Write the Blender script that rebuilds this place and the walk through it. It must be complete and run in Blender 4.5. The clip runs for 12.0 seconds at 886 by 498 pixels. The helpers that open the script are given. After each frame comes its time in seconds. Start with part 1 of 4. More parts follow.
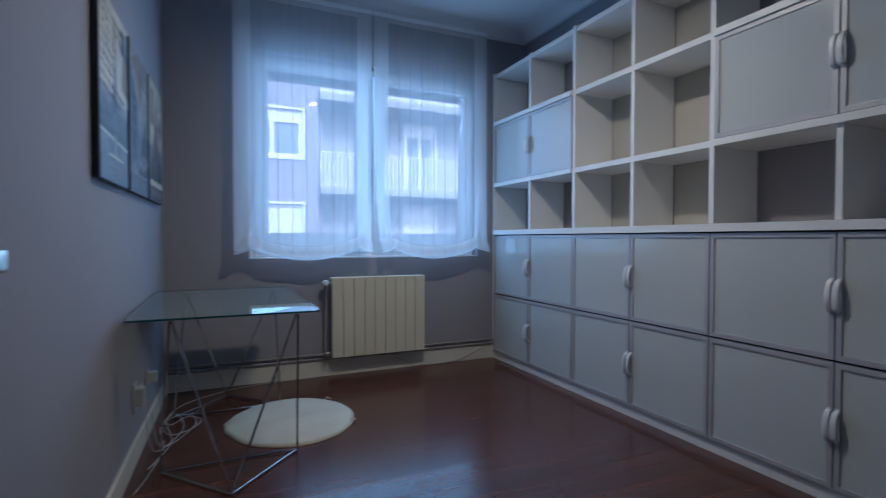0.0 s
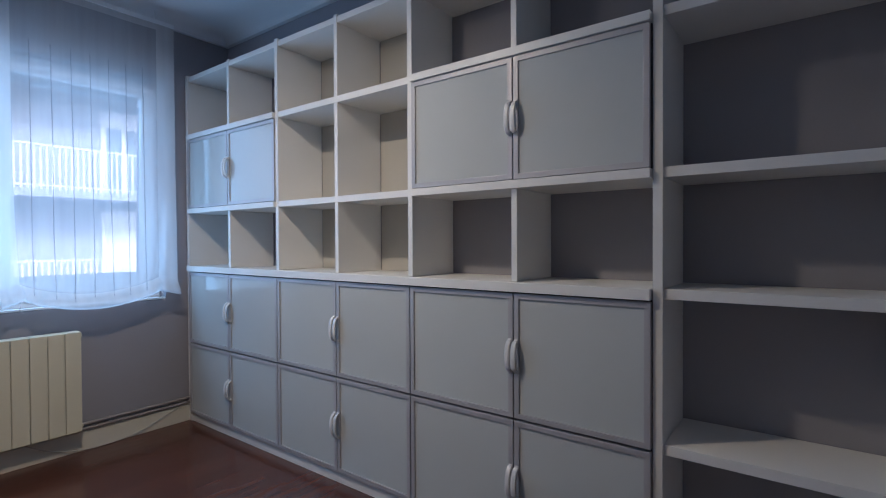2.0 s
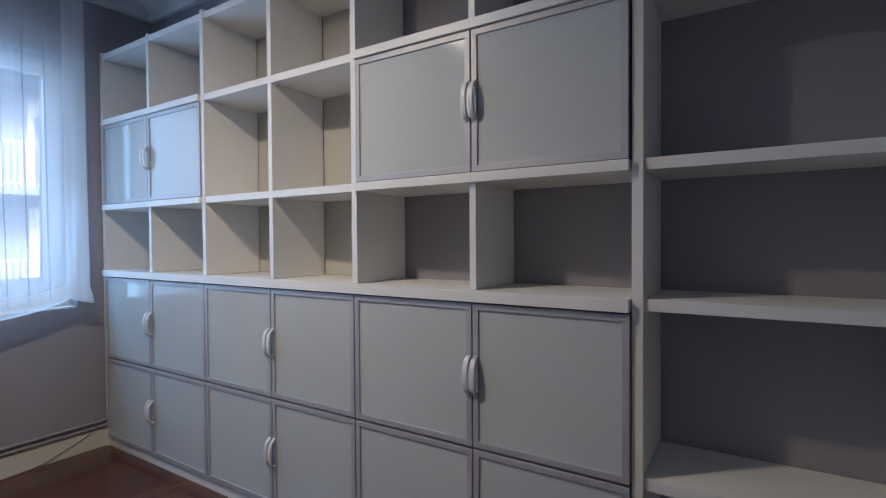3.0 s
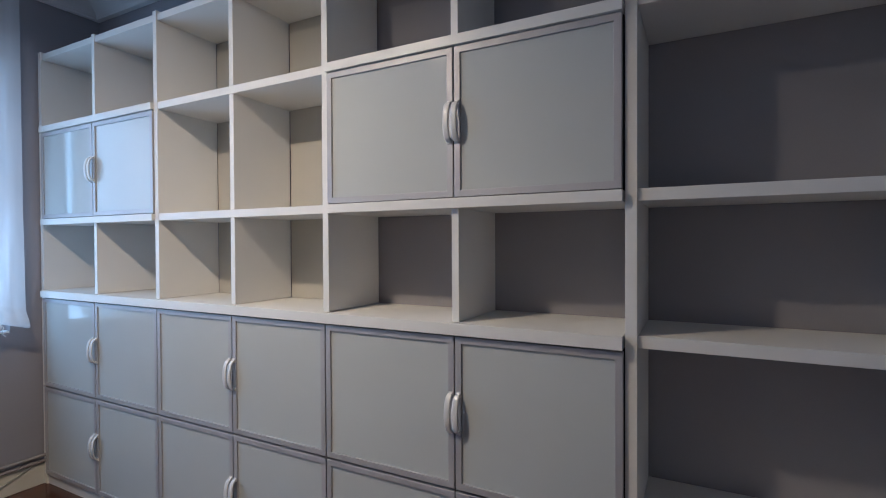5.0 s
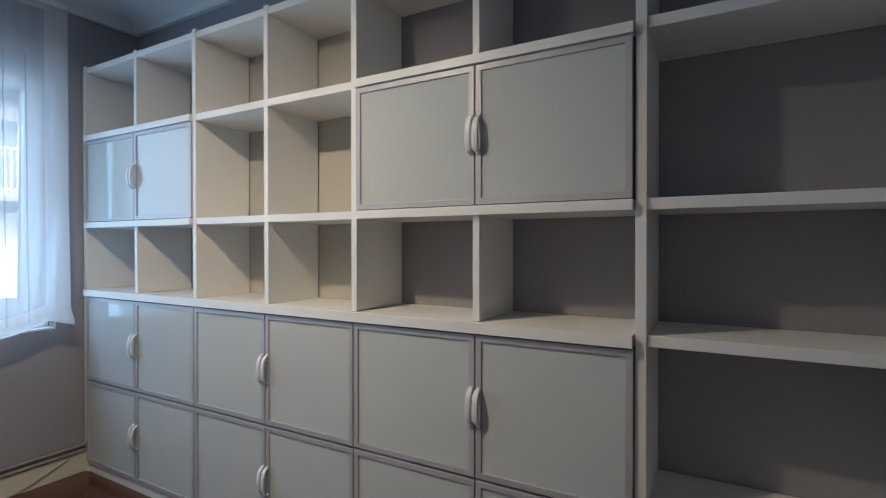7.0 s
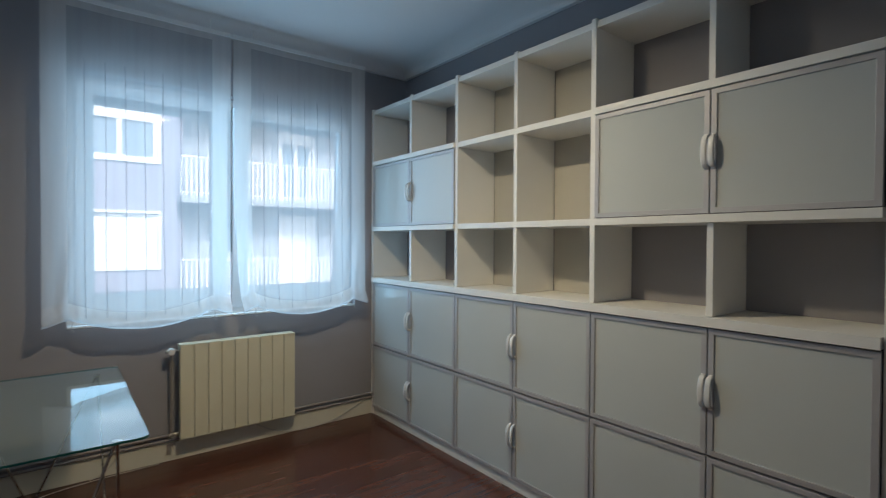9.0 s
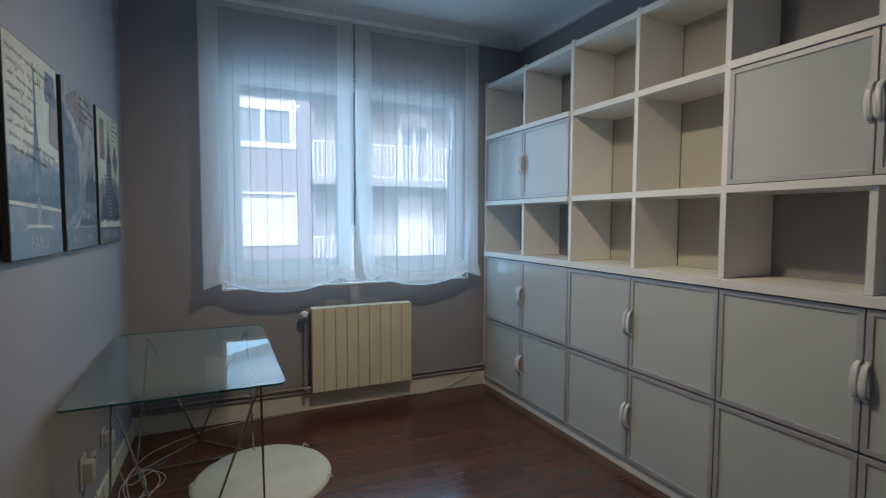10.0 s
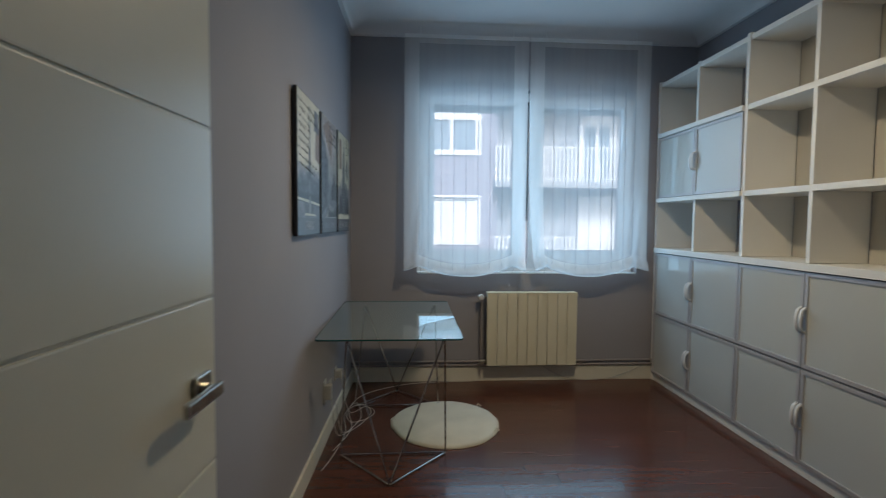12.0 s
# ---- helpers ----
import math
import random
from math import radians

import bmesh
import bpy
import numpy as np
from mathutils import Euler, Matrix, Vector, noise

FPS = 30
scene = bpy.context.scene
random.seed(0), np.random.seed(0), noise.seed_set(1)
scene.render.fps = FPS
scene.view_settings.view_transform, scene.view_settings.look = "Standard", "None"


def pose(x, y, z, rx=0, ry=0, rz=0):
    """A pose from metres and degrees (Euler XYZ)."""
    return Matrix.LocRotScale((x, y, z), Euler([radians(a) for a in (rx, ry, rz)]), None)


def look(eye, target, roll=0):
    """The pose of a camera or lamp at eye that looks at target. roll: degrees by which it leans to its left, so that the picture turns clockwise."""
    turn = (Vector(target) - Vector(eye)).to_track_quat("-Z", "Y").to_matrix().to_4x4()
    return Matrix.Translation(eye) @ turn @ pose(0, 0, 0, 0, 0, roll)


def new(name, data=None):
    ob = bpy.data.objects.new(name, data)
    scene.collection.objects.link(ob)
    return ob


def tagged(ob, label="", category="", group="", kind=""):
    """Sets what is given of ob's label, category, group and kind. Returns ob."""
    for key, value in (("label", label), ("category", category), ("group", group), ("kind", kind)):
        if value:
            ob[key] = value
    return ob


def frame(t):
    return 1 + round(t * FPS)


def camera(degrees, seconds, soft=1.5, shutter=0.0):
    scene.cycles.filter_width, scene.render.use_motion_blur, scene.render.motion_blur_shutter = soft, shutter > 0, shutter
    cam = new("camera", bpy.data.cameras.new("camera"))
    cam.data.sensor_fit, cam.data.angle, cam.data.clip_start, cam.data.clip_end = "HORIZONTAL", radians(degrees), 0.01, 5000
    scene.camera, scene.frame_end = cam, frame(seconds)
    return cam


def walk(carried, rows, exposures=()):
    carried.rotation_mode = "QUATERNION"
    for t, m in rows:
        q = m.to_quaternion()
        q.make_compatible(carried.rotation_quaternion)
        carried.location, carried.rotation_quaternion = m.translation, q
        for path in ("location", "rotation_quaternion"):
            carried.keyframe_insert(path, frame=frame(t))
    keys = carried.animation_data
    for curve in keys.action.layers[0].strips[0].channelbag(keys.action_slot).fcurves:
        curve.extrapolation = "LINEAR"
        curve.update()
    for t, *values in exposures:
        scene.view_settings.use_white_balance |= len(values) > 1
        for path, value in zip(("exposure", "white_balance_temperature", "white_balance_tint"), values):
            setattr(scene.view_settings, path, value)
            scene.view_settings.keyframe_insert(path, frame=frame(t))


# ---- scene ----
cam = camera(83.8, 12.0, soft=1.05, shutter=0.35)
# seconds, eye, target, roll
PATH = [
    (0, (-0.016, 0.017, 1.017), (0.807, 1.84, 0.977), 0.1),
    (0.5, (0.119, 0.127, 1.07), (1.226, 1.793, 1.035), 0.0),
    (1, (0.278, 0.169, 1.163), (1.602, 1.667, 1.13), -0.2),
    (1.5, (0.381, 0.189, 1.201), (1.878, 1.515, 1.167), -0.2),
    (2, (0.403, 0.174, 1.25), (2.005, 1.37, 1.221), -0.3),
    (2.5, (0.455, 0.185, 1.247), (2.106, 1.312, 1.208), -0.3),
    (3, (0.644, 0.302, 1.266), (2.338, 1.364, 1.226), -0.4),
    (3.2, (0.681, 0.325, 1.284), (2.397, 1.351, 1.245), -0.4),
    (5, (0.702, 0.409, 1.348), (2.474, 1.337, 1.321), -0.3),
    (5.5, (0.706, 0.413, 1.369), (2.481, 1.335, 1.343), -0.4),
    (6, (0.7, 0.4, 1.372), (2.473, 1.326, 1.347), -0.3),
    (6.5, (0.674, 0.389, 1.359), (2.443, 1.322, 1.338), -0.3),
    (6.7, (0.646, 0.385, 1.355), (2.411, 1.325, 1.337), -0.2),
    (8.5, (0.212, 0.281, 1.366), (1.594, 1.727, 1.341), 0.1),
    (9, (0.134, 0.239, 1.378), (1.365, 1.815, 1.347), 0.3),
    (9.5, (0.11, 0.219, 1.364), (1.154, 1.922, 1.256), 0.3),
    (10, (0.147, 0.212, 1.337), (0.979, 2.027, 1.221), 0.2),
    (10.5, (0.263, 0.174, 1.318), (0.94, 2.052, 1.203), 0.2),
    (11, (0.256, 0.117, 1.317), (0.886, 2.011, 1.205), 0.5),
    (11.5, (0.177, -0.009, 1.297), (0.584, 1.946, 1.192), 0.5),
    (12, (0.112, -0.222, 1.283), (0.246, 1.77, 1.175), 0.5),
]
EXPOSURES = [(0, 0.88, 4880, 18), (1.5, 1.14, 5180, 21), (3.0, 1.40, 5500, 22), (6, 1.60, 5680, 20), (8.5, 1.30, 6080, 11), (9, 1.24, 6080, 10), (10.5, 0.88, 6000, 13), (11.5, 0.84, 6030, 13), (12, 0.98, 6250, 12)]
walk(cam, [(t, look(eye, target, roll)) for t, eye, target, roll in PATH], EXPOSURES)

# ---- world, sun, lamps ----
world = bpy.data.worlds.new("sky")
world.use_nodes = True
scene.world = world
wn = world.node_tree
sky = wn.nodes.new("ShaderNodeTexSky")
sky.sky_type, sky.sun_disc = "NISHITA", False
sky.sun_elevation, sky.sun_rotation = radians(38), radians(180)
sky.dust_density, sky.air_density = 3.0, 1.0
wn.nodes["Background"].inputs["Strength"].default_value = 0.10
wn.links.new(sky.outputs[0], wn.nodes["Background"].inputs["Color"])
sun = new("sun", bpy.data.lights.new("sun", "SUN"))
sun.data.energy, sun.data.angle, sun.data.color = 1.3, radians(14), (0.97, 0.98, 1.0)
sun.matrix_world = look((4, -20, 24), (4, 10, 0))
LAMP = (0.95, 1.85, 2.56)
LAMP_POWER = 395.0
LAMP_RECESS, LAMP_LEAN = 0.013, 6.5
DAY = new("window_daylight", bpy.data.lights.new("window_daylight", "AREA"))
DAY.data.shape, DAY.data.size, DAY.data.size_y = "RECTANGLE", 1.76, 1.40
DAY.data.energy, DAY.data.color, DAY.data.spread = 10.3, (0.40, 0.74, 1.0), radians(170)
DAY.matrix_world = pose(1.07, 3.758, 1.60, -90, 0, 0)


# ---- materials ----
def material(name, base, rough=0.5, metal=0.0, spread=0.06, scale=6.0, fine=180.0, bump=0.06, spec=0.5, stretch=(1, 1, 1), per_object=0.0, coat=0.0):
    """Principled surface with broad tone drift, fine grain and relief."""
    m = bpy.data.materials.new(name)
    m.use_nodes = True
    nt = m.node_tree
    b = nt.nodes["Principled BSDF"]
    co = nt.nodes.new("ShaderNodeTexCoord")
    mp = nt.nodes.new("ShaderNodeMapping")
    mp.inputs["Scale"].default_value = stretch
    nt.links.new(co.outputs["Object"], mp.inputs["Vector"])
    n1 = nt.nodes.new("ShaderNodeTexNoise")
    n1.inputs["Scale"].default_value, n1.inputs["Detail"].default_value = scale, 5
    n2 = nt.nodes.new("ShaderNodeTexNoise")
    n2.inputs["Scale"].default_value, n2.inputs["Detail"].default_value = fine, 2
    nt.links.new(mp.outputs[0], n1.inputs["Vector"])
    nt.links.new(mp.outputs[0], n2.inputs["Vector"])
    mixn = nt.nodes.new("ShaderNodeMath")
    mixn.operation = "MULTIPLY_ADD"
    mixn.inputs[1].default_value = 0.35
    nt.links.new(n2.outputs["Fac"], mixn.inputs[0])
    nt.links.new(n1.outputs["Fac"], mixn.inputs[2])
    ramp = nt.nodes.new("ShaderNodeValToRGB")
    ramp.color_ramp.elements[0].position, ramp.color_ramp.elements[1].position = 0.35, 1.0
    ramp.color_ramp.elements[0].color = (*[c * (1 - spread) for c in base], 1)
    ramp.color_ramp.elements[1].color = (*[min(1, c * (1 + spread)) for c in base], 1)
    nt.links.new(mixn.outputs[0], ramp.inputs[0])
    colour = ramp.outputs[0]
    if per_object:
        info = nt.nodes.new("ShaderNodeObjectInfo")
        rng = nt.nodes.new("ShaderNodeMapRange")
        rng.inputs[3].default_value, rng.inputs[4].default_value = 1 - per_object, 1 + per_object
        nt.links.new(info.outputs["Random"], rng.inputs[0])
        hsv = nt.nodes.new("ShaderNodeHueSaturation")
        nt.links.new(rng.outputs[0], hsv.inputs["Value"])
        nt.links.new(colour, hsv.inputs["Color"])
        colour = hsv.outputs[0]
    nt.links.new(colour, b.inputs["Base Color"])
    b.inputs["Roughness"].default_value, b.inputs["Metallic"].default_value = rough, metal
    b.inputs["Specular IOR Level"].default_value = spec
    b.inputs["Coat Weight"].default_value = coat
    rr = nt.nodes.new("ShaderNodeMapRange")
    rr.inputs[3].default_value, rr.inputs[4].default_value = max(0.03, rough - 0.08), min(1, rough + 0.08)
    nt.links.new(n1.outputs["Fac"], rr.inputs[0])
    nt.links.new(rr.outputs[0], b.inputs["Roughness"])
    bp = nt.nodes.new("ShaderNodeBump")
    bp.inputs["Strength"].default_value, bp.inputs["Distance"].default_value = bump, 0.004
    nt.links.new(mixn.outputs[0], bp.inputs["Height"])
    nt.links.new(bp.outputs[0], b.inputs["Normal"])
    return m


def clear_glass(name, tint, ior=1.45, reflect_haze=0.0):
    m = bpy.data.materials.new(name)
    m.use_nodes = True
    nt = m.node_tree
    nt.nodes.remove(nt.nodes["Principled BSDF"])
    tr, gl, mx = nt.nodes.new("ShaderNodeBsdfTransparent"), nt.nodes.new("ShaderNodeBsdfGlossy"), nt.nodes.new("ShaderNodeMixShader")
    fr = nt.nodes.new("ShaderNodeFresnel")
    fr.inputs["IOR"].default_value = ior
    tr.inputs["Color"].default_value = (*tint, 1)
    gl.inputs["Roughness"].default_value = 0.02
    nt.links.new(fr.outputs[0], mx.inputs[0])
    nt.links.new(tr.outputs[0], mx.inputs[1])
    nt.links.new(gl.outputs[0], mx.inputs[2])
    last = mx.outputs[0]
    # pale green diffuse share: room brightness mirrored by the top, put into its colour
    if reflect_haze:
        df, dm = nt.nodes.new("ShaderNodeBsdfDiffuse"), nt.nodes.new("ShaderNodeMixShader")
        df.inputs["Color"].default_value = (0.55, 0.68, 0.66, 1)
        dm.inputs[0].default_value = reflect_haze
        nt.links.new(last, dm.inputs[1])
        nt.links.new(df.outputs[0], dm.inputs[2])
        last = dm.outputs[0]
    nt.links.new(last, nt.nodes["Material Output"].inputs["Surface"])
    return m


def plain_clear(name, tint):
    """The far side of a pane, which only lets light through."""
    m = bpy.data.materials.new(name)
    m.use_nodes = True
    nt = m.node_tree
    nt.nodes.remove(nt.nodes["Principled BSDF"])
    tr = nt.nodes.new("ShaderNodeBsdfTransparent")
    tr.inputs["Color"].default_value = (*tint, 1)
    nt.links.new(tr.outputs[0], nt.nodes["Material Output"].inputs["Surface"])
    return m


def sheer(name, base, open_low, open_high):
    """Voile: partly open weave, partly lit through."""
    m = bpy.data.materials.new(name)
    m.use_nodes = True
    nt = m.node_tree
    nt.nodes.remove(nt.nodes["Principled BSDF"])
    tr, df, tl = nt.nodes.new("ShaderNodeBsdfTransparent"), nt.nodes.new("ShaderNodeBsdfDiffuse"), nt.nodes.new("ShaderNodeBsdfTranslucent")
    a, c = nt.nodes.new("ShaderNodeMixShader"), nt.nodes.new("ShaderNodeMixShader")
    df.inputs["Color"].default_value = tl.inputs["Color"].default_value = (*base, 1)
    co = nt.nodes.new("ShaderNodeTexCoord")
    mp = nt.nodes.new("ShaderNodeMapping")
    mp.inputs["Scale"].default_value = (18, 18, 1.2)
    nz = nt.nodes.new("ShaderNodeTexNoise")
    nz.inputs["Scale"].default_value, nz.inputs["Detail"].default_value = 1.0, 4
    rg = nt.nodes.new("ShaderNodeMapRange")
    rg.inputs[1].default_value, rg.inputs[2].default_value = 0.3, 0.7
    rg.inputs[3].default_value, rg.inputs[4].default_value = open_low, open_high
    nt.links.new(co.outputs["Object"], mp.inputs[0])
    nt.links.new(mp.outputs[0], nz.inputs["Vector"])
    nt.links.new(nz.outputs["Fac"], rg.inputs[0])
    a.inputs[0].default_value = 0.42
    nt.links.new(df.outputs[0], a.inputs[1])
    nt.links.new(tl.outputs[0], a.inputs[2])
    nt.links.new(rg.outputs[0], c.inputs[0])
    nt.links.new(a.outputs[0], c.inputs[1])
    nt.links.new(tr.outputs[0], c.inputs[2])
    nt.links.new(c.outputs[0], nt.nodes["Material Output"].inputs["Surface"])
    return m


def glowing(name, colour, strength):
    m = bpy.data.materials.new(name)
    m.use_nodes = True
    b = m.node_tree.nodes["Principled BSDF"]
    b.inputs["Emission Color"].default_value, b.inputs["Emission Strength"].default_value = (*colour, 1), strength
    return m


WALL = material("grey_wall_paint", (0.318, 0.307, 0.33), 0.75, spread=0.05, scale=2.5, fine=240, bump=0.12, spec=0.3)
CEIL = material("white_ceiling_paint", (0.74, 0.73, 0.74), 0.85, spread=0.03, scale=2, fine=200, bump=0.1, spec=0.2)
TRIM = material("cream_gloss_paint", (0.70, 0.67, 0.57), 0.4, spread=0.04, scale=5, fine=90, bump=0.04)
LAMINATE = material("white_laminate", (0.80, 0.78, 0.74), 0.42, spread=0.03, scale=3, fine=320, bump=0.03)
ALU = material("brushed_aluminium", (0.47, 0.455, 0.465), 0.5, metal=0.3, spread=0.05, scale=4, fine=300, bump=0.04)
HANDLE = material("satin_white_metal", (0.70, 0.68, 0.66), 0.35, metal=0.0, spread=0.05, scale=12, fine=200, bump=0.02)
FROST = material("frosted_glass", (0.53, 0.55, 0.535), 0.10, spread=0.03, scale=3, fine=500, bump=0.02, spec=0.42)
GAP = material("near_black", (0.03, 0.03, 0.035), 0.7, spread=0.1, scale=20)
RADIATOR = material("cream_enamel", (0.70, 0.66, 0.51), 0.35, spread=0.04, scale=5, fine=150, bump=0.03)
PIPE = material("painted_pipe", (0.30, 0.27, 0.26), 0.45, spread=0.12, scale=14, fine=200, bump=0.05)
OLDPVC = material("yellowed_plastic", (0.50, 0.48, 0.45), 0.4, spread=0.06, scale=10, fine=150, bump=0.02)
BACKING = material("cream_back_panel", (0.50, 0.48, 0.43), 0.6, spread=0.05, scale=3, fine=200, bump=0.03)
BRASS = material("worn_valve_metal", (0.42, 0.38, 0.33), 0.4, metal=0.7, spread=0.2, scale=40, fine=300)
PVC = material("white_plastic", (0.84, 0.84, 0.84), 0.35, spread=0.03, scale=8, fine=150, bump=0.02)
CHROME = material("chrome", (0.42, 0.41, 0.40), 0.16, metal=1.0, spread=0.06, scale=30, fine=200, bump=0.01)
WOOD = material("red_brown_parquet", (0.088, 0.029, 0.016), 0.25, spread=0.42, scale=2.2, fine=30, bump=0.015, stretch=(1.0, 7, 7), per_object=0.15, coat=0.12)
JOINT = material("parquet_joint", (0.03, 0.014, 0.010), 0.7, spread=0.2, scale=30)
RUG = material("cream_cowhide_mat", (0.56, 0.525, 0.43), 0.85, spread=0.16, scale=5, fine=350, bump=0.5, spec=0.2)
CABLE = material("white_cable", (0.50, 0.48, 0.44), 0.5, spread=0.05, scale=20)
BLACK = material("black_edge", (0.02, 0.02, 0.022), 0.55, spread=0.15, scale=20)
DOORPAINT = material("cream_lacquer_door", (0.72, 0.70, 0.60), 0.35, spread=0.03, scale=3, fine=120, bump=0.03)
NICKEL = material("satin_nickel", (0.55, 0.52, 0.47), 0.25, metal=1.0, spread=0.08, scale=20, fine=200, bump=0.02)
FACADE = material("grey_brown_render", (0.33, 0.31, 0.36), 0.9, spread=0.10, scale=0.8, fine=18, bump=0.2)
FACADE_PALE = material("pale_render", (0.38, 0.39, 0.41), 0.9, spread=0.06, scale=0.6, fine=20, bump=0.2)
FRAMEWHITE = material("white_window_frame", (0.85, 0.85, 0.85), 0.45, spread=0.03, scale=4)
# sky reflection of the far panes is put into this pale blue base
FARGLASS = material("sky_tinted_far_glass", (0.22, 0.28, 0.34), 0.10, spread=0.2, scale=1.5, fine=4, bump=0.0)
ASPHALT = material("asphalt", (0.05, 0.05, 0.052), 0.9, spread=0.2, scale=0.5, fine=30, bump=0.2)
BLIND = material("roller_shutter_slats", (0.62, 0.62, 0.60), 0.5, spread=0.05, scale=5)
PANE = clear_glass("window_glass", (0.97, 0.99, 1.0))
PANE_BACK = plain_clear("window_glass_back", (0.97, 0.99, 1.0))
DESKBACK = plain_clear("desk_glass_back", (0.93, 0.965, 0.96))
DESKGLASS = clear_glass("green_tinted_desk_glass", (0.95, 0.985, 0.98), 1.58, 0.10)
EDGEGLASS = material("desk_glass_edge", (0.02, 0.10, 0.10), 0.12, spread=0.2, scale=10, bump=0.0)
VOILE = sheer("white_voile", (0.86, 0.84, 0.85), 0.58, 0.64)
VOILE_HEM = sheer("white_voile_doubled", (0.86, 0.82, 0.81), 0.33, 0.41)
THREAD = material("grey_thread", (0.22, 0.22, 0.25), 0.9, spread=0.1, scale=40)
BULB = glowing("lamp_bulb", (1.0, 0.81, 0.51), LAMP_POWER)


# ---- builders ----
def box(x0, x1, y0, y1, z0, z1, bevel=0.0, bm=None):
    """A block, with softened edges where asked."""
    piece = bmesh.new()
    bmesh.ops.create_cube(piece, size=1.0)
    for v in piece.verts:
        v.co = Vector(((x0 + x1) / 2 + v.co.x * (x1 - x0), (y0 + y1) / 2 + v.co.y * (y1 - y0), (z0 + z1) / 2 + v.co.z * (z1 - z0)))
    if bevel:
        bmesh.ops.bevel(piece, geom=piece.edges[:], offset=bevel, segments=2, affect="EDGES", profile=0.6)
    if bm is None:
        return piece
    return join(bm, piece)


def join(bm, piece):
    tmp = bpy.data.meshes.new("tmp")
    piece.to_mesh(tmp)
    piece.free()
    bm.from_mesh(tmp)
    bpy.data.meshes.remove(tmp)
    return bm


def tube(points, radius, sides=8, flat=1.0, bm=None):
    """A round bar swept along points; flat squeezes it across."""
    bm = bm or bmesh.new()
    pts = [Vector(p) for p in points]
    rings = []
    for i, p in enumerate(pts):
        d = (pts[min(i + 1, len(pts) - 1)] - pts[max(i - 1, 0)]).normalized()
        up = Vector((0, 1, 0)) if abs(d.y) < 0.9 else Vector((0, 0, 1))
        a = d.cross(up).normalized()
        b = a.cross(d).normalized()
        rings.append([bm.verts.new(p + radius * (math.cos(k * 2 * math.pi / sides) * a + flat * math.sin(k * 2 * math.pi / sides) * b)) for k in range(sides)])
    for r, s in zip(rings, rings[1:]):
        for k in range(sides):
            bm.faces.new((r[k], r[(k + 1) % sides], s[(k + 1) % sides], s[k]))
    bm.faces.new(rings[0][::-1])
    bm.faces.new(rings[-1])
    bmesh.ops.recalc_face_normals(bm, faces=bm.faces)
    return bm


def lathe(profile, centre, axis="z", sides=20, bm=None):
    """A turned solid from (radius, height) pairs."""
    bm = bm or bmesh.new()
    rings = []
    for r, h in profile:
        ring = []
        for k in range(sides):
            c, s = r * math.cos(k * 2 * math.pi / sides), r * math.sin(k * 2 * math.pi / sides)
            off = {"z": (c, s, h), "x": (h, c, s), "y": (c, h, s)}[axis]
            ring.append(bm.verts.new(Vector(centre) + Vector(off)))
        rings.append(ring)
    for r, s in zip(rings, rings[1:]):
        for k in range(sides):
            bm.faces.new((r[k], r[(k + 1) % sides], s[(k + 1) % sides], s[k]))
    bm.faces.new(rings[0][::-1])
    bm.faces.new(rings[-1])
    bmesh.ops.recalc_face_normals(bm, faces=bm.faces)
    return bm


def prism(outline, axis, lo, hi, bm=None):
    """An outline pushed along an axis: x takes (y, z) pairs, y takes (x, z), z takes (x, y)."""
    bm = bm or bmesh.new()

    def at(p, h):
        return {"x": (h, p[0], p[1]), "y": (p[0], h, p[1]), "z": (p[0], p[1], h)}[axis]
    a = [bm.verts.new(at(p, lo)) for p in outline]
    b = [bm.verts.new(at(p, hi)) for p in outline]
    n = len(outline)
    for i in range(n):
        bm.faces.new((a[i], a[(i + 1) % n], b[(i + 1) % n], b[i]))
    bm.faces.new(a[::-1])
    bm.faces.new(b)
    bmesh.ops.recalc_face_normals(bm, faces=bm.faces)
    return bm


def thing(name, base, label, category, group=""):
    ob = new(name)
    ob.location = base
    ob.empty_display_size = 0.1
    return tagged(ob, label, category, group)


def root_of(ob):
    while ob.parent:
        ob = ob.parent
    return ob


def part(name, bm, mat, parent, label="", smooth=False):
    """One mesh under a thing or part; its geometry is given in world metres."""
    base = root_of(parent).location
    me = bpy.data.meshes.new(name)
    bmesh.ops.translate(bm, verts=bm.verts[:], vec=-base)
    bm.to_mesh(me)
    bm.free()
    for m in (mat if isinstance(mat, (list, tuple)) else (mat,)):
        me.materials.append(m)
    if smooth:
        for p in me.polygons:
            p.use_smooth = True
    ob = new(name, me)
    ob.parent = parent
    return tagged(ob, label) if label else ob


def solid(name, bm, mat, label, category, kind="", smooth=False):
    """One top-level mesh."""
    me = bpy.data.meshes.new(name)
    bm.to_mesh(me)
    bm.free()
    for m in (mat if isinstance(mat, (list, tuple)) else (mat,)):
        me.materials.append(m)
    if smooth:
        for p in me.polygons:
            p.use_smooth = True
    return tagged(new(name, me), label, category, "", kind)


# ---- the room's shell ----
WY = 3.71            # inner face of the window wall
BY = -0.095          # inner face of the doorway wall
RX = 2.44            # wall behind the shelves
CZ = 2.78            # ceiling


def left_x(y):
    return -0.35 - 0.026 * (WY - y)


def window_wall():
    bm = box(-0.7, 0.17, WY, WY + 0.28, -0.1, CZ + 0.1)
    box(1.97, RX + 0.3, WY, WY + 0.28, -0.1, CZ + 0.1, bm=bm)
    box(0.17, 1.97, WY, WY + 0.28, -0.1, 0.87, bm=bm)
    box(0.17, 1.97, WY, WY + 0.28, 2.335, CZ + 0.1, bm=bm)
    return bm


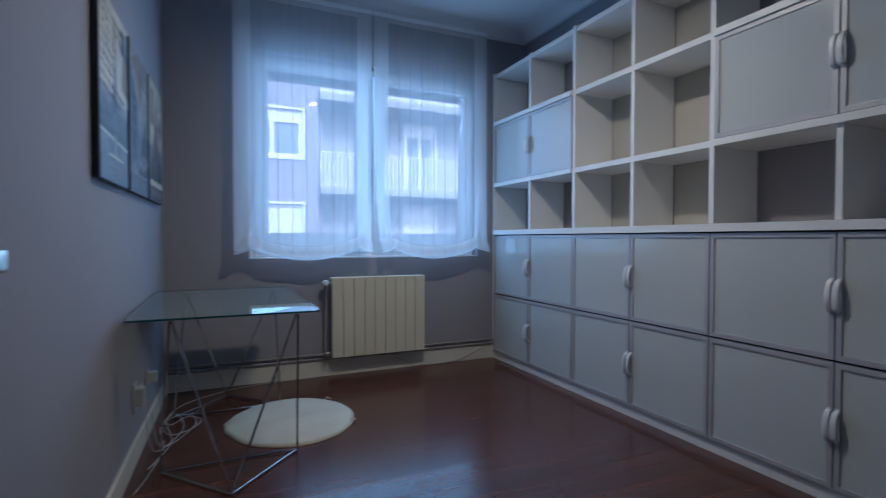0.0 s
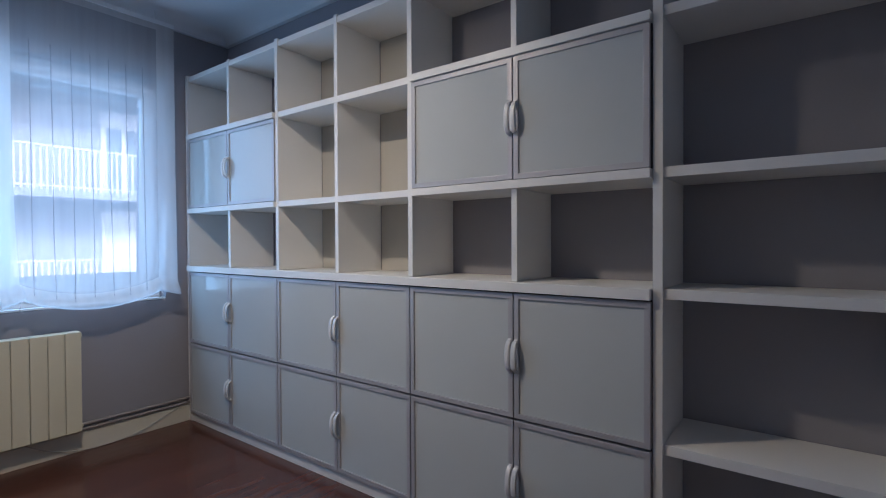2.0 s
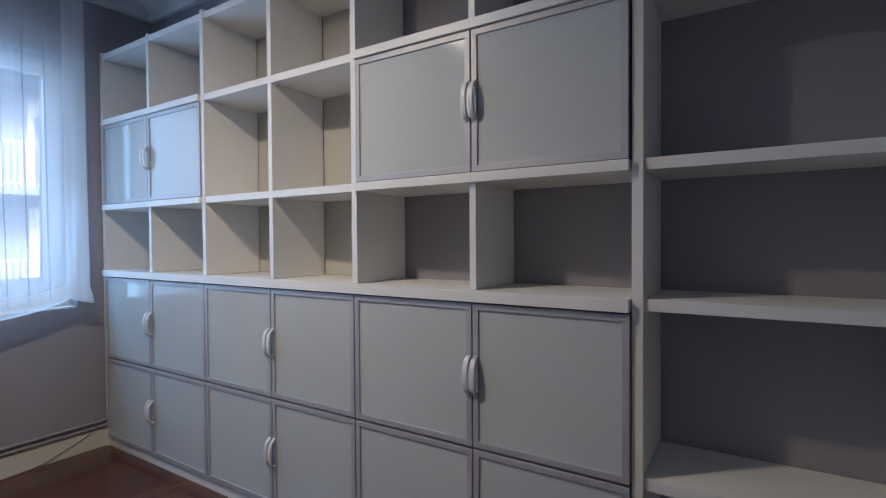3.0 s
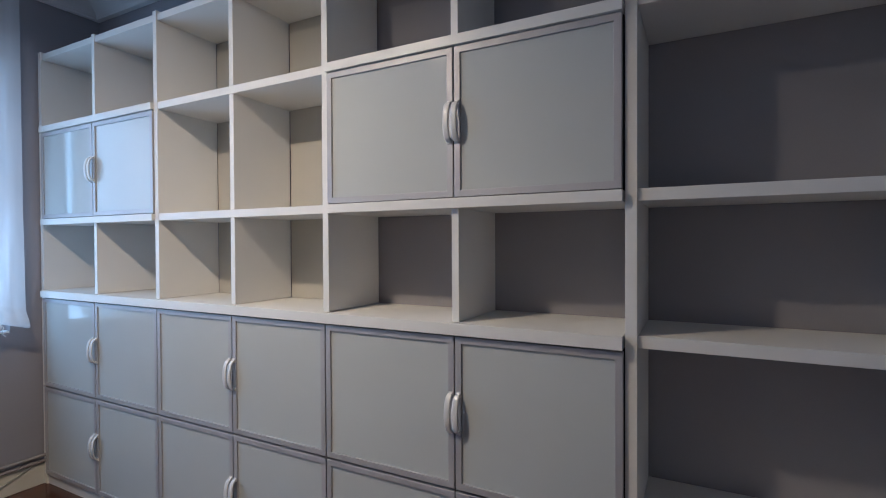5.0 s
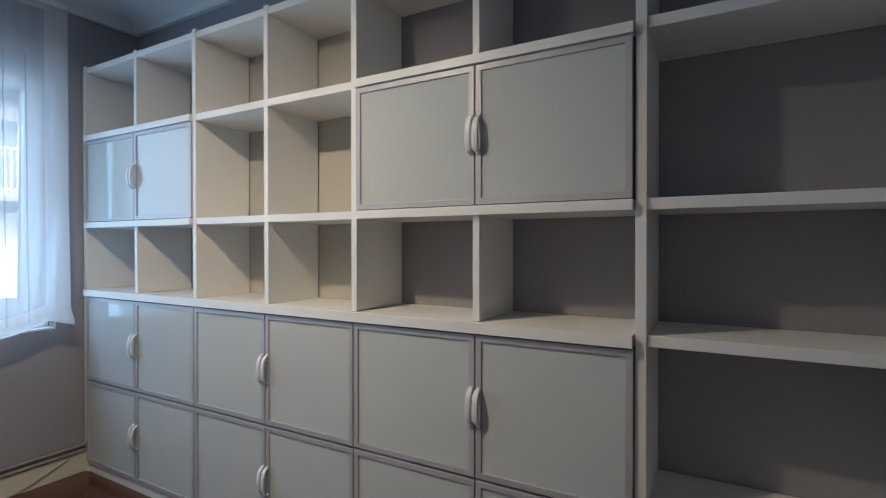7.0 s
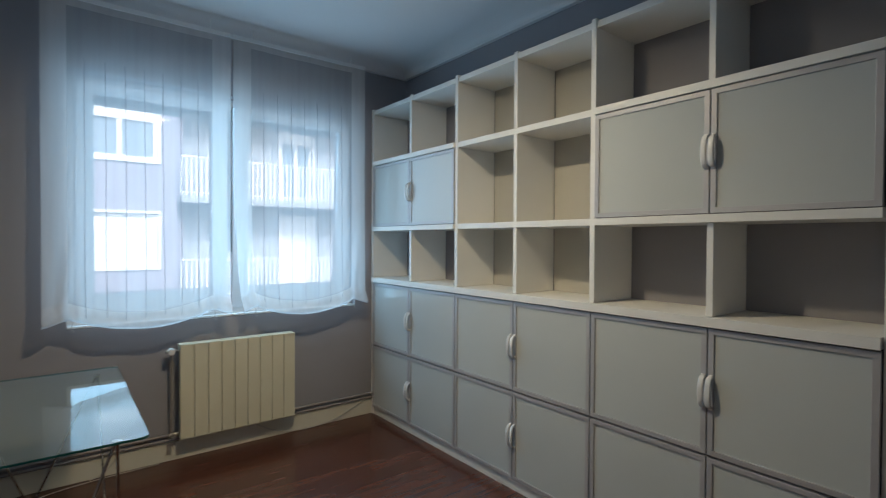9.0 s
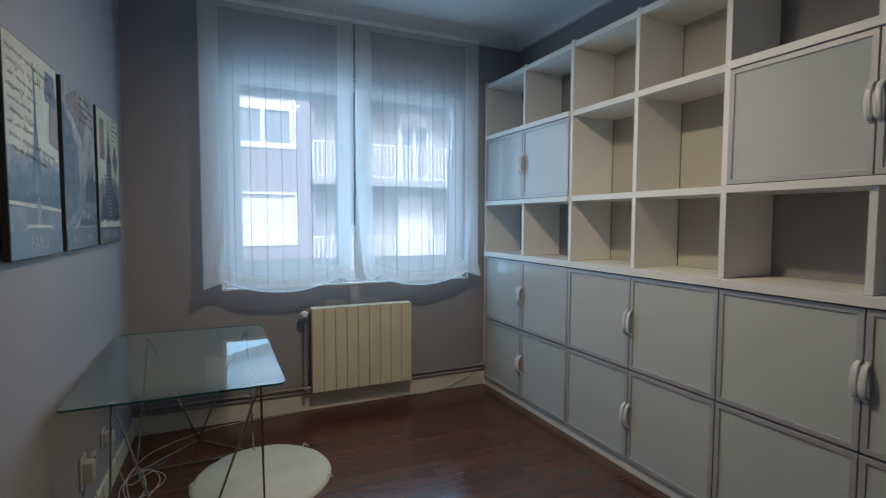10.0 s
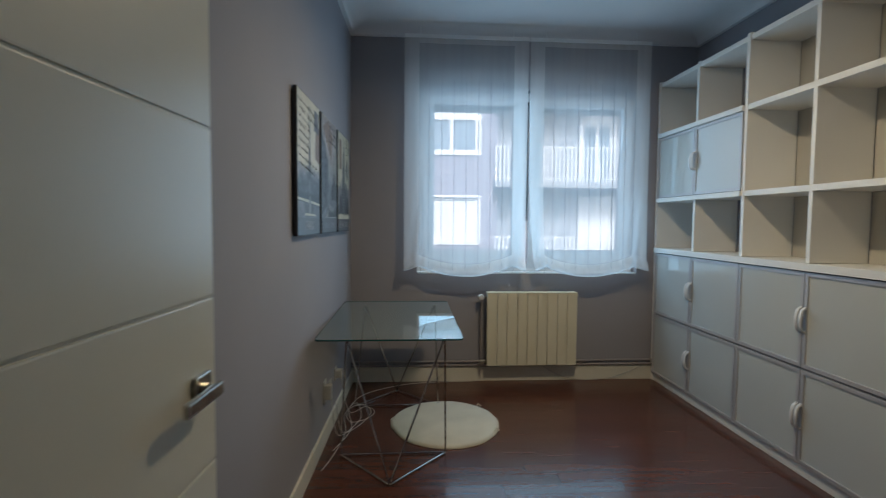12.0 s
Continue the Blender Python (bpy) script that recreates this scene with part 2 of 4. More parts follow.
solid("wall_window", window_wall(), WALL, "lilac grey painted wall around the window", "wall", "structure")
solid("wall_shelves", box(RX, RX + 0.2, BY, WY, -0.1, CZ + 0.1), WALL, "grey painted wall behind the white shelves", "wall", "structure")
solid("wall_pictures", prism([(left_x(BY - 0.12), BY - 0.12), (left_x(WY), WY), (left_x(WY) - 0.2, WY), (left_x(BY - 0.12) - 0.2, BY - 0.12)], "z", -0.1, CZ + 0.1), WALL,
      "smooth grey painted wall with three pictures", "wall", "structure")


def doorway_wall():
    bm = box(left_x(BY), -0.335, BY - 0.12, BY, -0.1, CZ + 0.1)
    box(0.56, RX, BY - 0.12, BY, -0.1, CZ + 0.1, bm=bm)
    box(-0.335, 0.56, BY - 0.12, BY, 2.07, CZ + 0.1, bm=bm)
    return bm


solid("wall_doorway", doorway_wall(), WALL, "grey painted wall around the doorway", "wall", "structure")


def hall_walls():
    bm = box(-1.2, -1.1, -1.7, BY - 0.12, -0.1, CZ)
    box(1.6, 1.7, -1.7, BY - 0.12, -0.1, CZ, bm=bm)
    box(-1.2, 1.7, -1.8, -1.7, -0.1, CZ, bm=bm)
    box(-1.2, left_x(BY - 0.12) - 0.2, BY - 0.22, BY - 0.12, -0.1, CZ, bm=bm)
    return bm


solid("wall_hall", hall_walls(), WALL, "plain grey hall walls beyond the doorway", "wall", "structure")
solid("ceiling", box(-1.2, RX + 0.2, -1.8, WY, CZ, CZ + 0.1), CEIL, "plain white painted ceiling", "ceiling", "structure")


def cove(run):
    """Plaster cove: a lip at the wall that curves up into the ceiling."""
    lip = [(0.0, 2.714), (0.030, 2.713), (0.034, 2.719)]
    arc = [(0.034 + 0.148 * (1 - math.cos(a * math.pi / 2 / 10)), 2.719 + (CZ - 2.719) * math.sin(a * math.pi / 2 / 10)) for a in range(1, 11)]
    prof = lip + arc + [(0.182, CZ + 0.01), (0.0, CZ + 0.01)]
    if run == "shelves":
        return prism([(RX - d, z) for d, z in prof], "y", BY, WY)
    if run == "window":
        return prism([(WY - d, z) for d, z in prof], "x", left_x(WY), RX)
    bm = prism([(left_x(WY) + d, z) for d, z in prof], "y", BY, WY)
    for v in bm.verts:
        v.co.x += left_x(v.co.y) - left_x(WY)
    return bm


for run in ("shelves", "window", "pictures"):
    solid("trim_cove_" + run, cove(run), CEIL, "white plaster cove under the ceiling", "cornice", "structure", smooth=False)


def skirting_window():
    bm = box(left_x(WY), 2.12, WY - 0.016, WY, 0.0, 0.118, 0.003)
    return bm


solid("baseboard_window", skirting_window(), TRIM, "cream painted baseboard under the radiator pipes", "baseboard", "structure")
bm = box(0, 0.014, BY, WY - 0.016, 0.0, 0.10, 0.003)
for v in bm.verts:
    v.co.x += left_x(v.co.y)
solid("baseboard_pictures", bm, TRIM, "white painted baseboard along the picture wall", "baseboard", "structure")

# floor base below the boards; the boards themselves come last
floor = solid("floor", box(-1.2, RX, -1.8, WY, -0.1, -0.012), JOINT, "dark red-brown glossy parquet floor", "floor", "structure")


# ---- window ----
def frame_bars(plane, a0, a1, b0, b1, d0, d1, w, bevel=0.0):
    """One closed frame of width w; plane 'xz' lies across y, 'yz' lies across x."""
    bm = bmesh.new()

    def vert(a, b, d):
        return bm.verts.new((a, d, b) if plane == "xz" else (d, a, b))
    loops = []
    for d in (d0, d1):
        for k in (0, w):
            loops.append([vert(a0 + k, b0 + k, d), vert(a1 - k, b0 + k, d), vert(a1 - k, b1 - k, d), vert(a0 + k, b1 - k, d)])
    o0, i0, o1, i1 = loops
    for k in range(4):
        n = (k + 1) % 4
        for q in ((o0[k], o0[n], i0[n], i0[k]), (o1[k], i1[k], i1[n], o1[n]), (o0[k], o1[k], o1[n], o0[n]), (i0[k], i0[n], i1[n], i1[k])):
            bm.faces.new(q)
    bmesh.ops.recalc_face_normals(bm, faces=bm.faces)
    if bevel:
        bmesh.ops.bevel(bm, geom=[e for e in bm.edges if e.calc_face_angle(0) > 0.5], offset=bevel, segments=2, affect="EDGES", profile=0.6)
    return bm


def ring(x0, x1, z0, z1, y0, y1, w, bevel=0.004):
    return frame_bars("xz", x0, x1, z0, z1, y0, y1, w, bevel)


window = tagged(thing("window_1", (1.07, 3.85, 0.87), "white framed two-sash window, one sash tilted inwards, roller shutter raised", "window"), kind="structure")
part("window_frame", ring(0.17, 1.97, 0.87, 2.335, 3.80, 3.88, 0.045), PVC, window)
part("window_sill", box(0.172, 1.968, 3.712, 3.80, 0.872, 0.884, 0.002), PVC, window)


def sash(x0, x1, gx0, gx1, z1, gz1, tilt):
    """One sash: stiles, rails with a stepped glazing bead, gasket line and pane; tilt leans its head into the room."""
    lean = Matrix.Translation((0, 3.80, 0.915)) @ Matrix.Rotation(radians(tilt), 4, "X") @ Matrix.Translation((0, -3.80, -0.915))

    def lay(bm):
        bmesh.ops.transform(bm, matrix=lean, verts=bm.verts[:])
        return bm
    z0, gz0 = 0.915, 1.055
    bm = box(x0, gx0, 3.785, 3.845, z0, z1, 0.006)
    box(gx1, x1, 3.785, 3.845, z0, z1, 0.006, bm)
    box(gx0, gx1, 3.786, 3.844, z0, gz0, 0.006, bm)
    box(gx0, gx1, 3.786, 3.844, gz1, z1, 0.006, bm)
    leaf = part("sash", lay(bm), PVC, window, "white plastic sash")
    part("glazing_bead", lay(ring(gx0 - 0.012, gx1 + 0.012, gz0 - 0.012, gz1 + 0.012, 3.779, 3.786, 0.016, 0.002)), PVC, leaf)
    part("glazing_gasket", lay(ring(gx0, gx1, gz0, gz1, 3.808, 3.813, 0.006, 0.0)), PIPE, leaf, "grey rubber glazing seal")
    glass = box(gx0, gx1, 3.815, 3.821, gz0, gz1)
    for f in glass.faces:
        f.material_index = 0 if f.normal.y < -0.5 else 1
    pane = part("pane", lay(glass), [PANE, PANE_BACK], leaf)
    pane.visible_shadow = False
    return leaf


sash(0.215, 1.045, 0.300, 0.945, 2.300, 2.232, 0.0)
tilted = sash(1.075, 1.925, 1.165, 1.835, 2.272, 2.215, 2.6)
part("sash_handle", tube([(1.095, 3.765, 1.60), (1.095, 3.722, 1.60), (1.095, 3.714, 1.615), (1.095, 3.714, 1.69)], 0.009), PVC, tilted, "white lever handle")
part("gasket", box(1.048, 1.072, 3.787, 3.80, 1.30, 2.27), GAP, window, "dark rubber seal between the sashes")
part("keeper", box(1.040, 1.078, 3.776, 3.80, 2.262, 2.300, 0.003), PVC, window)
shutter = part("shutter", box(0.215, 1.925, 3.90, 3.905, 2.19, 2.335), BLIND, window, "pale roller shutter curtain pulled up")
for k in range(4):
    part("slat", box(0.215, 1.925, 3.888, 3.899, 2.19 + k * 0.036, 2.223 + k * 0.036, 0.004), BLIND, shutter)


# ---- curtains ----
BAND = 0.112


def curtain_sheet(x0, x1, c0, c1, top, seed, gap_side):
    """Gathered blind: flat above, pulled up at two cords, swagged and rolled at the hem, folded double along both sides."""
    nx, nz = 120, 80
    bm = bmesh.new()
    rows = []
    for j in range(nz + 1):
        v = j / nz
        row = []
        for i in range(nx + 1):
            x = x0 + (x1 - x0) * i / nx
            if c0 <= x <= c1:
                s = (x - c0) / (c1 - c0)
                low = 0.945 - 0.078 * math.sin(math.pi * s) ** 0.8
            else:
                e = min(abs(x - c0), abs(x - c1)) / BAND
                low = 0.945 - 0.035 * min(e, 1)
            near = math.exp(-(min(abs(x - c0), abs(x - c1)) / 0.09) ** 2)
            f = max(0.0, (v - 0.25) / 0.75)
            wave = 0.003 * math.sin(x * 17 + seed) + 0.006 * f * math.sin(x * 23 + seed * 2 + 1.3 * v) + 0.004 * noise.noise((x * 6, v * 5, seed))
            crease = near * f ** 4 * (0.010 * math.sin((x - c0) * 70 + 16 * v + seed) + 0.008 * noise.noise((x * 30, v * 22, seed + 4)))
            z = top + (low - top) * v
            belly = 0.0
            if v > 0.95:
                k = (v - 0.95) / 0.05
                belly = -0.045 * math.sin(k * math.pi * 0.9)
                z = top + (low - top) * 0.95 + (low - top) * 0.05 * math.sin(k * math.pi * 0.62)
            sag = -0.020 * f ** 2 * (1 - near)
            # the loose inner edge drifts away from the gap near the foot
            skew = 0.055 * v ** 4 * math.exp(-(abs(x - x0) / 0.14) ** 2) if gap_side == "low" else -0.006 * v ** 2 * math.exp(-(abs(x - x1) / 0.1) ** 2)
            row.append(bm.verts.new((x + skew, 3.585 + wave + crease + belly + sag, z)))
        rows.append(row)
    for j in range(nz):
        for i in range(nx):
            fc = bm.faces.new((rows[j][i], rows[j][i + 1], rows[j + 1][i + 1], rows[j + 1][i]))
            fc.smooth = True
            x = x0 + (x1 - x0) * (i + 0.5) / nx
            edge = x < x0 + BAND or x > x1 - BAND or j < 2 or j > nz - 5
            fc.material_index = 1 if edge else 0
    return bm


CURTOP = 2.677
for k, (x0, x1) in enumerate(((0.066, 1.016), (1.030, 1.985))):
    c0, c1 = x0 + BAND + 0.006, x1 - BAND - 0.006
    cur = thing("curtain", ((x0 + x1) / 2, 3.585, 0.84), "sheer white voile blind with gathered swagged hem", "curtain", "curtains at the window")
    part("voile", curtain_sheet(x0, x1, c0, c1, CURTOP, 1.0 + 2.3 * k, "low" if k else "high"), [VOILE, VOILE_HEM], cur)
    part("heading_rail", box(x0, x1, 3.578, 3.592, CURTOP - 0.005, CURTOP + 0.022, 0.003), PVC, cur)
    for x in (x0 + 0.12, x1 - 0.12):
        part("bracket", box(x - 0.003, x + 0.003, 3.583, 3.588, CURTOP + 0.02, 2.756), PVC, cur)
    for n in range(7):
        x = c0 + 0.07 + n * 0.0945
        s = min(1.0, (x - c0) / (c1 - c0))
        zb = 0.965 - 0.078 * math.sin(math.pi * s) ** 0.8
        part("cord", tube([(x, 3.572, 2.36), (x + 0.003 * math.sin(n), 3.562, 1.8), (x - 0.003 * math.cos(n), 3.552, 1.3), (x + 0.004 * math.sin(n * 2), 3.542, zb)], 0.0012, 4), THREAD, cur, "thin grey drop cord")
    for x in (c0, c1):
        part("gather_cord", tube([(x, 3.604, 2.66), (x, 3.604, 0.95)], 0.0012, 4), THREAD, cur)
        part("cord_tassel", tube([(x, 3.556, 0.955), (x + 0.012, 3.540, 0.925), (x + 0.004, 3.536, 0.898), (x + 0.018, 3.535, 0.880)], 0.0022, 5), VOILE_HEM, cur, "knotted white gather tie")
    for n in range(24):
        # picot beads down the loose edge
        if k == 0:
            part("bead", lathe([(0.0012, -0.003), (0.003, 0.0), (0.0012, 0.003)], (x1 - 0.004, 3.583, 1.02 + n * 0.022), "z", 6), THREAD, cur)
solid("curtain_pull", tube([(1.023, 3.575, 2.66), (1.023, 3.572, 2.49)], 0.005, 6), PIPE, "short grey curtain draw rod between the voiles", "curtain rod")


# ---- radiator and pipes ----
def radiator():
    y0, y1 = 3.60, 3.685
    x0, z0, z1, n, w = 0.722, 0.145, 0.738, 9, 0.0805
    rad = thing("radiator", (x0 + n * w / 2, 3.64, z0), "cream enamelled nine-section wall radiator under the window", "radiator")
    for k in range(n):
        a = x0 + k * w
        bm = box(a + 0.0012, a + w - 0.0012, y0, y0 + 0.012, z0 + 0.004, z1 - 0.004, 0.004)
        box(a + w / 2 - 0.008, a + w / 2 + 0.008, y0 + 0.012, y1, z0 + 0.05, z1 - 0.02, 0.003, bm)
        box(a + 0.008, a + w - 0.008, y1 - 0.006, y1, z0 + 0.03, z1 - 0.03, 0.002, bm)
        box(a + 0.001, a + w - 0.001, y0 + 0.020, y1 - 0.008, z1 - 0.045, z1 - 0.002, 0.01, bm)
        box(a + 0.001, a + w - 0.001, y0 + 0.020, y1 - 0.008, z0 + 0.003, z0 + 0.045, 0.01, bm)
        box(a + 0.0006, a + w - 0.0006, y0 + 0.013, y1 - 0.002, z1 - 0.014, z1 - 0.005, 0.002, bm)
        part("section", bm, RADIATOR, rad)
    xr = x0 + n * w
    for z in (z0 + 0.025, z1 - 0.03):
        part("end_plug", lathe([(0.016, 0), (0.016, 0.008), (0.010, 0.014)], (xr, 3.645, z), "x", 12), RADIATOR, rad)
    for x in (x0 + 0.12, xr - 0.12):
        part("bracket", box(x - 0.01, x + 0.01, y1 - 0.01, WY, z1 - 0.09, z1 - 0.05), PIPE, rad)
    return rad, x0, z0, z1


rad, rx0, rz0, rz1 = radiator()
part("supply_pipe", tube([(rx0, 3.645, rz1 - 0.045), (rx0 - 0.035, 3.645, rz1 - 0.045), (rx0 - 0.038, 3.65, rz1 - 0.07), (rx0 - 0.038, 3.665, rz1 - 0.12), (rx0 - 0.038, 3.69, 0.165)], 0.0085), PIPE, rad, "dark painted riser pipe")
valve = part("valve", lathe([(0.012, -0.05), (0.014, -0.02), (0.017, -0.005), (0.012, 0.0)], (rx0 - 0.02, 3.645, rz1 - 0.045), "x", 12), BRASS, rad)
part("valve_knob", lathe([(0.015, 0), (0.021, -0.006), (0.022, -0.030), (0.017, -0.037), (0.009, -0.038)], (rx0 - 0.045, 3.632, rz1 - 0.040), "y", 18), PVC, valve, "white plastic valve knob")
low = part("return_valve", lathe([(0.010, -0.055), (0.014, -0.04), (0.014, -0.012), (0.011, 0.0)], (rx0, 3.645, rz0 + 0.03), "x", 12), BRASS, rad)
part("valve_cap", lathe([(0.013, 0), (0.013, 0.03), (0.008, 0.034)], (rx0 - 0.035, 3.60, rz0 + 0.03), "y", 12), BRASS, low)
for z, r in ((0.163, 0.0095), (0.132, 0.0095)):
    p = thing("heating_pipe", (1.0, WY - 0.02, z), "dark painted heating pipe along the window wall", "pipe", "heating pipes")
    part("pipe", tube([(left_x(WY) + 0.002, WY - 0.022, z), (2.115, WY - 0.022, z)], r), PIPE, p)
    for x in (-0.1, 0.55, 1.62):
        part("clip", box(x - 0.006, x + 0.006, WY - 0.020, WY, z - 0.006, z + 0.006), PIPE, p)


# ---- shelf wall ----
FX = 2.105           # front of the doors
YS = (3.70, 2.64, 1.635, 0.594)
MID = (3.155, 2.135, 1.105)
T = 0.032


def bow_handle(y, z):
    """Wide flat strap bowed out from the stile, its ends narrowing into two feet."""
    n = 16
    prof = [(-1, -1), (-1, 1), (-0.6, 1.35), (0.6, 1.35), (1, 1), (1, -1)]
    bm = bmesh.new()
    rings = []
    for k in range(n + 1):
        s = k / n
        a = math.pi * s
        out = 0.030 * math.sin(a) ** 0.75
        wide = 0.0105 * (0.62 + 0.38 * math.sin(a) ** 0.5)
        tz = 0.0022 * math.cos(a)
        tx = 0.0022 * (0.35 + 0.65 * math.sin(a))
        rings.append([bm.verts.new((FX + 0.002 - out - q * tx, y + p * wide, z - 0.060 * math.cos(a) - q * tz)) for p, q in prof])
    m = len(prof)
    for r, t in zip(rings, rings[1:]):
        for k in range(m):
            bm.faces.new((r[k], r[(k + 1) % m], t[(k + 1) % m], t[k]))
    bm.faces.new(rings[0][::-1])
    bm.faces.new(rings[-1])
    bmesh.ops.recalc_face_normals(bm, faces=bm.faces)
    for e in (-1, 1):
        box(FX - 0.005, FX + 0.003, y - 0.008, y + 0.008, z + e * 0.060 - 0.008, z + e * 0.060 + 0.008, 0.003, bm)
    return bm


def door_leaf(owner, y0, y1, z0, z1, handle_y):
    """Aluminium frame, frosted pane and bow handle."""
    g, w = 0.0025, 0.021
    a, b, c, d = y0 + g, y1 - g, z0 + g, z1 - g
    bm = frame_bars("yz", a, b, c, d, FX, FX + 0.02, w, 0.0015)
    leaf = part("door", bm, ALU, owner, "aluminium framed door")
    part("frosted_pane", box(FX + 0.006, FX + 0.012, a + w, b - w, c + w, d - w), FROST, leaf, "pale frosted glass")
    part("handle", bow_handle(handle_y, (z0 + z1) / 2), HANDLE, leaf, "bowed satin handle", smooth=True)


def carcass(owner, y0, y1, z0, z1):
    # near-black body: the shade in the gaps between doors is put into its colour
    part("body", box(FX + 0.024, RX - 0.003, y0 + 0.001, y1 - 0.001, z0 + 0.001, z1 - 0.001, 0.001), GAP, owner)


for k in range(3):
    y1, y0, ym = (YS[k] - (0.03 if k == 0 else 0.0)), YS[k + 1], MID[k]
    for z0, z1, tag in ((0.062, 0.553, "lower"), (0.557, 1.050, "upper")):
        cab = thing("base_cabinet", (2.28, (y0 + y1) / 2, z0), "low cabinet with two frosted glass doors in aluminium frames, " + tag + " row", "cabinet", "frosted base cabinets")
        carcass(cab, y0, y1, z0, z1)
        door_leaf(cab, ym, y1, z0, z1, ym + 0.0135)
        door_leaf(cab, y0, ym, z0, z1, ym - 0.0135)
plinth = solid("plinth", box(FX + 0.015, RX - 0.003, YS[3], YS[0], 0.0, 0.061, 0.002), LAMINATE, "white laminate plinth under the base cabinets", "plinth")
worktop = thing("worktop", (2.26, 2.13, 1.054), "long white laminate worktop over the base cabinets", "worktop")
part("top_board", box(2.094, RX - 0.002, 0.597, YS[0] - 0.031, 1.054, 1.092, 0.001), LAMINATE, worktop)
part("edge_band", box(2.0915, 2.0938, 0.597, YS[0] - 0.031, 1.0545, 1.0915, 0.0008), LAMINATE, worktop, "smooth white edge band")

SX = 2.118           # front of the open shelving


def board(owner, y0, y1, z, front=SX, name="shelf"):
    part(name, box(front, RX - 0.003, y0, y1, z, z + T, 0.0015), LAMINATE, owner)


def upright(owner, y, z0, z1, front=SX, name="divider", half=0.0125):
    part(name, box(front, RX - 0.011, y - half, y + half, z0, z1, 0.0015), LAMINATE, owner)


TOP = 2.375
labels = ("white bookcase section with frosted glass doors between open shelves", "empty white open bookcase section with six compartments",
          "white bookcase section with a wide pair of frosted doors")
for k in range(3):
    y1, y0, ym = YS[k], YS[k + 1], MID[k]
    unit = thing("bookcase", (2.28, (y0 + y1) / 2, 1.093), labels[k], "bookcase", "bookcase wall")
    if k == 0:
        part("side_panel", box(SX - 0.006, RX - 0.003, 3.67, 3.70, 0.0, TOP + T + 0.012, 0.0015), LAMINATE, unit)
        y1 = 3.67
    else:
        y1 -= 0.0125
    if k < 2:
        upright(unit, y0, 1.0935, TOP + T + 0.012, SX - 0.006, "side_panel", 0.0135)
    a, b = (y0 + 0.0135 if k < 2 else y0 + 0.003), y1 - 0.001
    fronts = 2.096 if k != 1 else SX - 0.004
    board(unit, a, b, 1.456, fronts)
    board(unit, a, b, 1.968, fronts)
    board(unit, a, b, TOP)
    upright(unit, ym, 1.0935, 1.4555, SX - 0.003)
    upright(unit, ym, 2.0005, TOP + (T + 0.010 if k < 2 else -0.001), SX - 0.003)
    if k == 1:
        upright(unit, ym, 1.4885, 1.9675, SX - 0.003)
        for p0, p1 in ((a, ym - 0.014), (ym + 0.014, b)):
            for z0, z1 in ((1.0935, 1.4555), (1.4885, 1.9675), (2.0005, TOP - 0.001)):
                part("back_panel", box(RX - 0.011, RX - 0.004, p0 + 0.004, p1 - 0.004, z0, z1), BACKING, unit)
    else:
        # body coloured near black as well, for the shade around these doors
        part("cupboard_body", box(FX + 0.024, RX - 0.003, a, b, 1.489, 1.967), GAP, unit)
        door_leaf(unit, ym, b, 1.489, 1.967, ym + 0.0135)
        door_leaf(unit, a, ym, 1.489, 1.967, ym - 0.0135)

tall = thing("tall_bookcase", (2.28, 0.23, 0.0), "tall white open bookcase with empty shelves against grey wall", "bookcase", "bookcase wall")
part("side_panel", box(SX, RX - 0.003, 0.562, 0.593, 0.0, TOP + T + 0.012, 0.0015), LAMINATE, tall)
part("side_panel", box(SX, RX - 0.003, -0.091, -0.060, 0.0, TOP + T + 0.012, 0.0015), LAMINATE, tall)
for z in (0.06, 0.545, 1.058, 1.457, 1.982, TOP):
    part("shelf", box(2.128, RX - 0.003, -0.059, 0.561, z, z + 0.034, 0.0015), LAMINATE, tall)


# ---- desk ----
desk = thing("desk", (0.02, 2.67, 0.0), "glass desk with crossed chrome wire legs against the wall", "desk")


def glass_top(x0, x1, y0, y1, z0, z1, r):
    pts = []
    for cx, cy, a0 in ((x1 - r, y1 - r, 0), (x0 + r, y1 - r, 90), (x0 + r, y0 + r, 180), (x1 - r, y0 + r, 270)):
        for s in range(6):
            a = radians(a0 + 90 * s / 5)
            pts.append((cx + r * math.cos(a), cy + r * math.sin(a)))
    bm = prism(pts, "z", z0, z1)
    for f in bm.faces:
        f.material_index = 0 if f.normal.z > 0.5 else 2 if f.normal.z < -0.5 else 1
    return bm


top = part("desktop", glass_top(-0.350, 0.380, 2.170, 3.350, 0.702, 0.710, 0.03), [DESKGLASS, EDGEGLASS, DESKBACK], desk, "green tinted clear glass top")


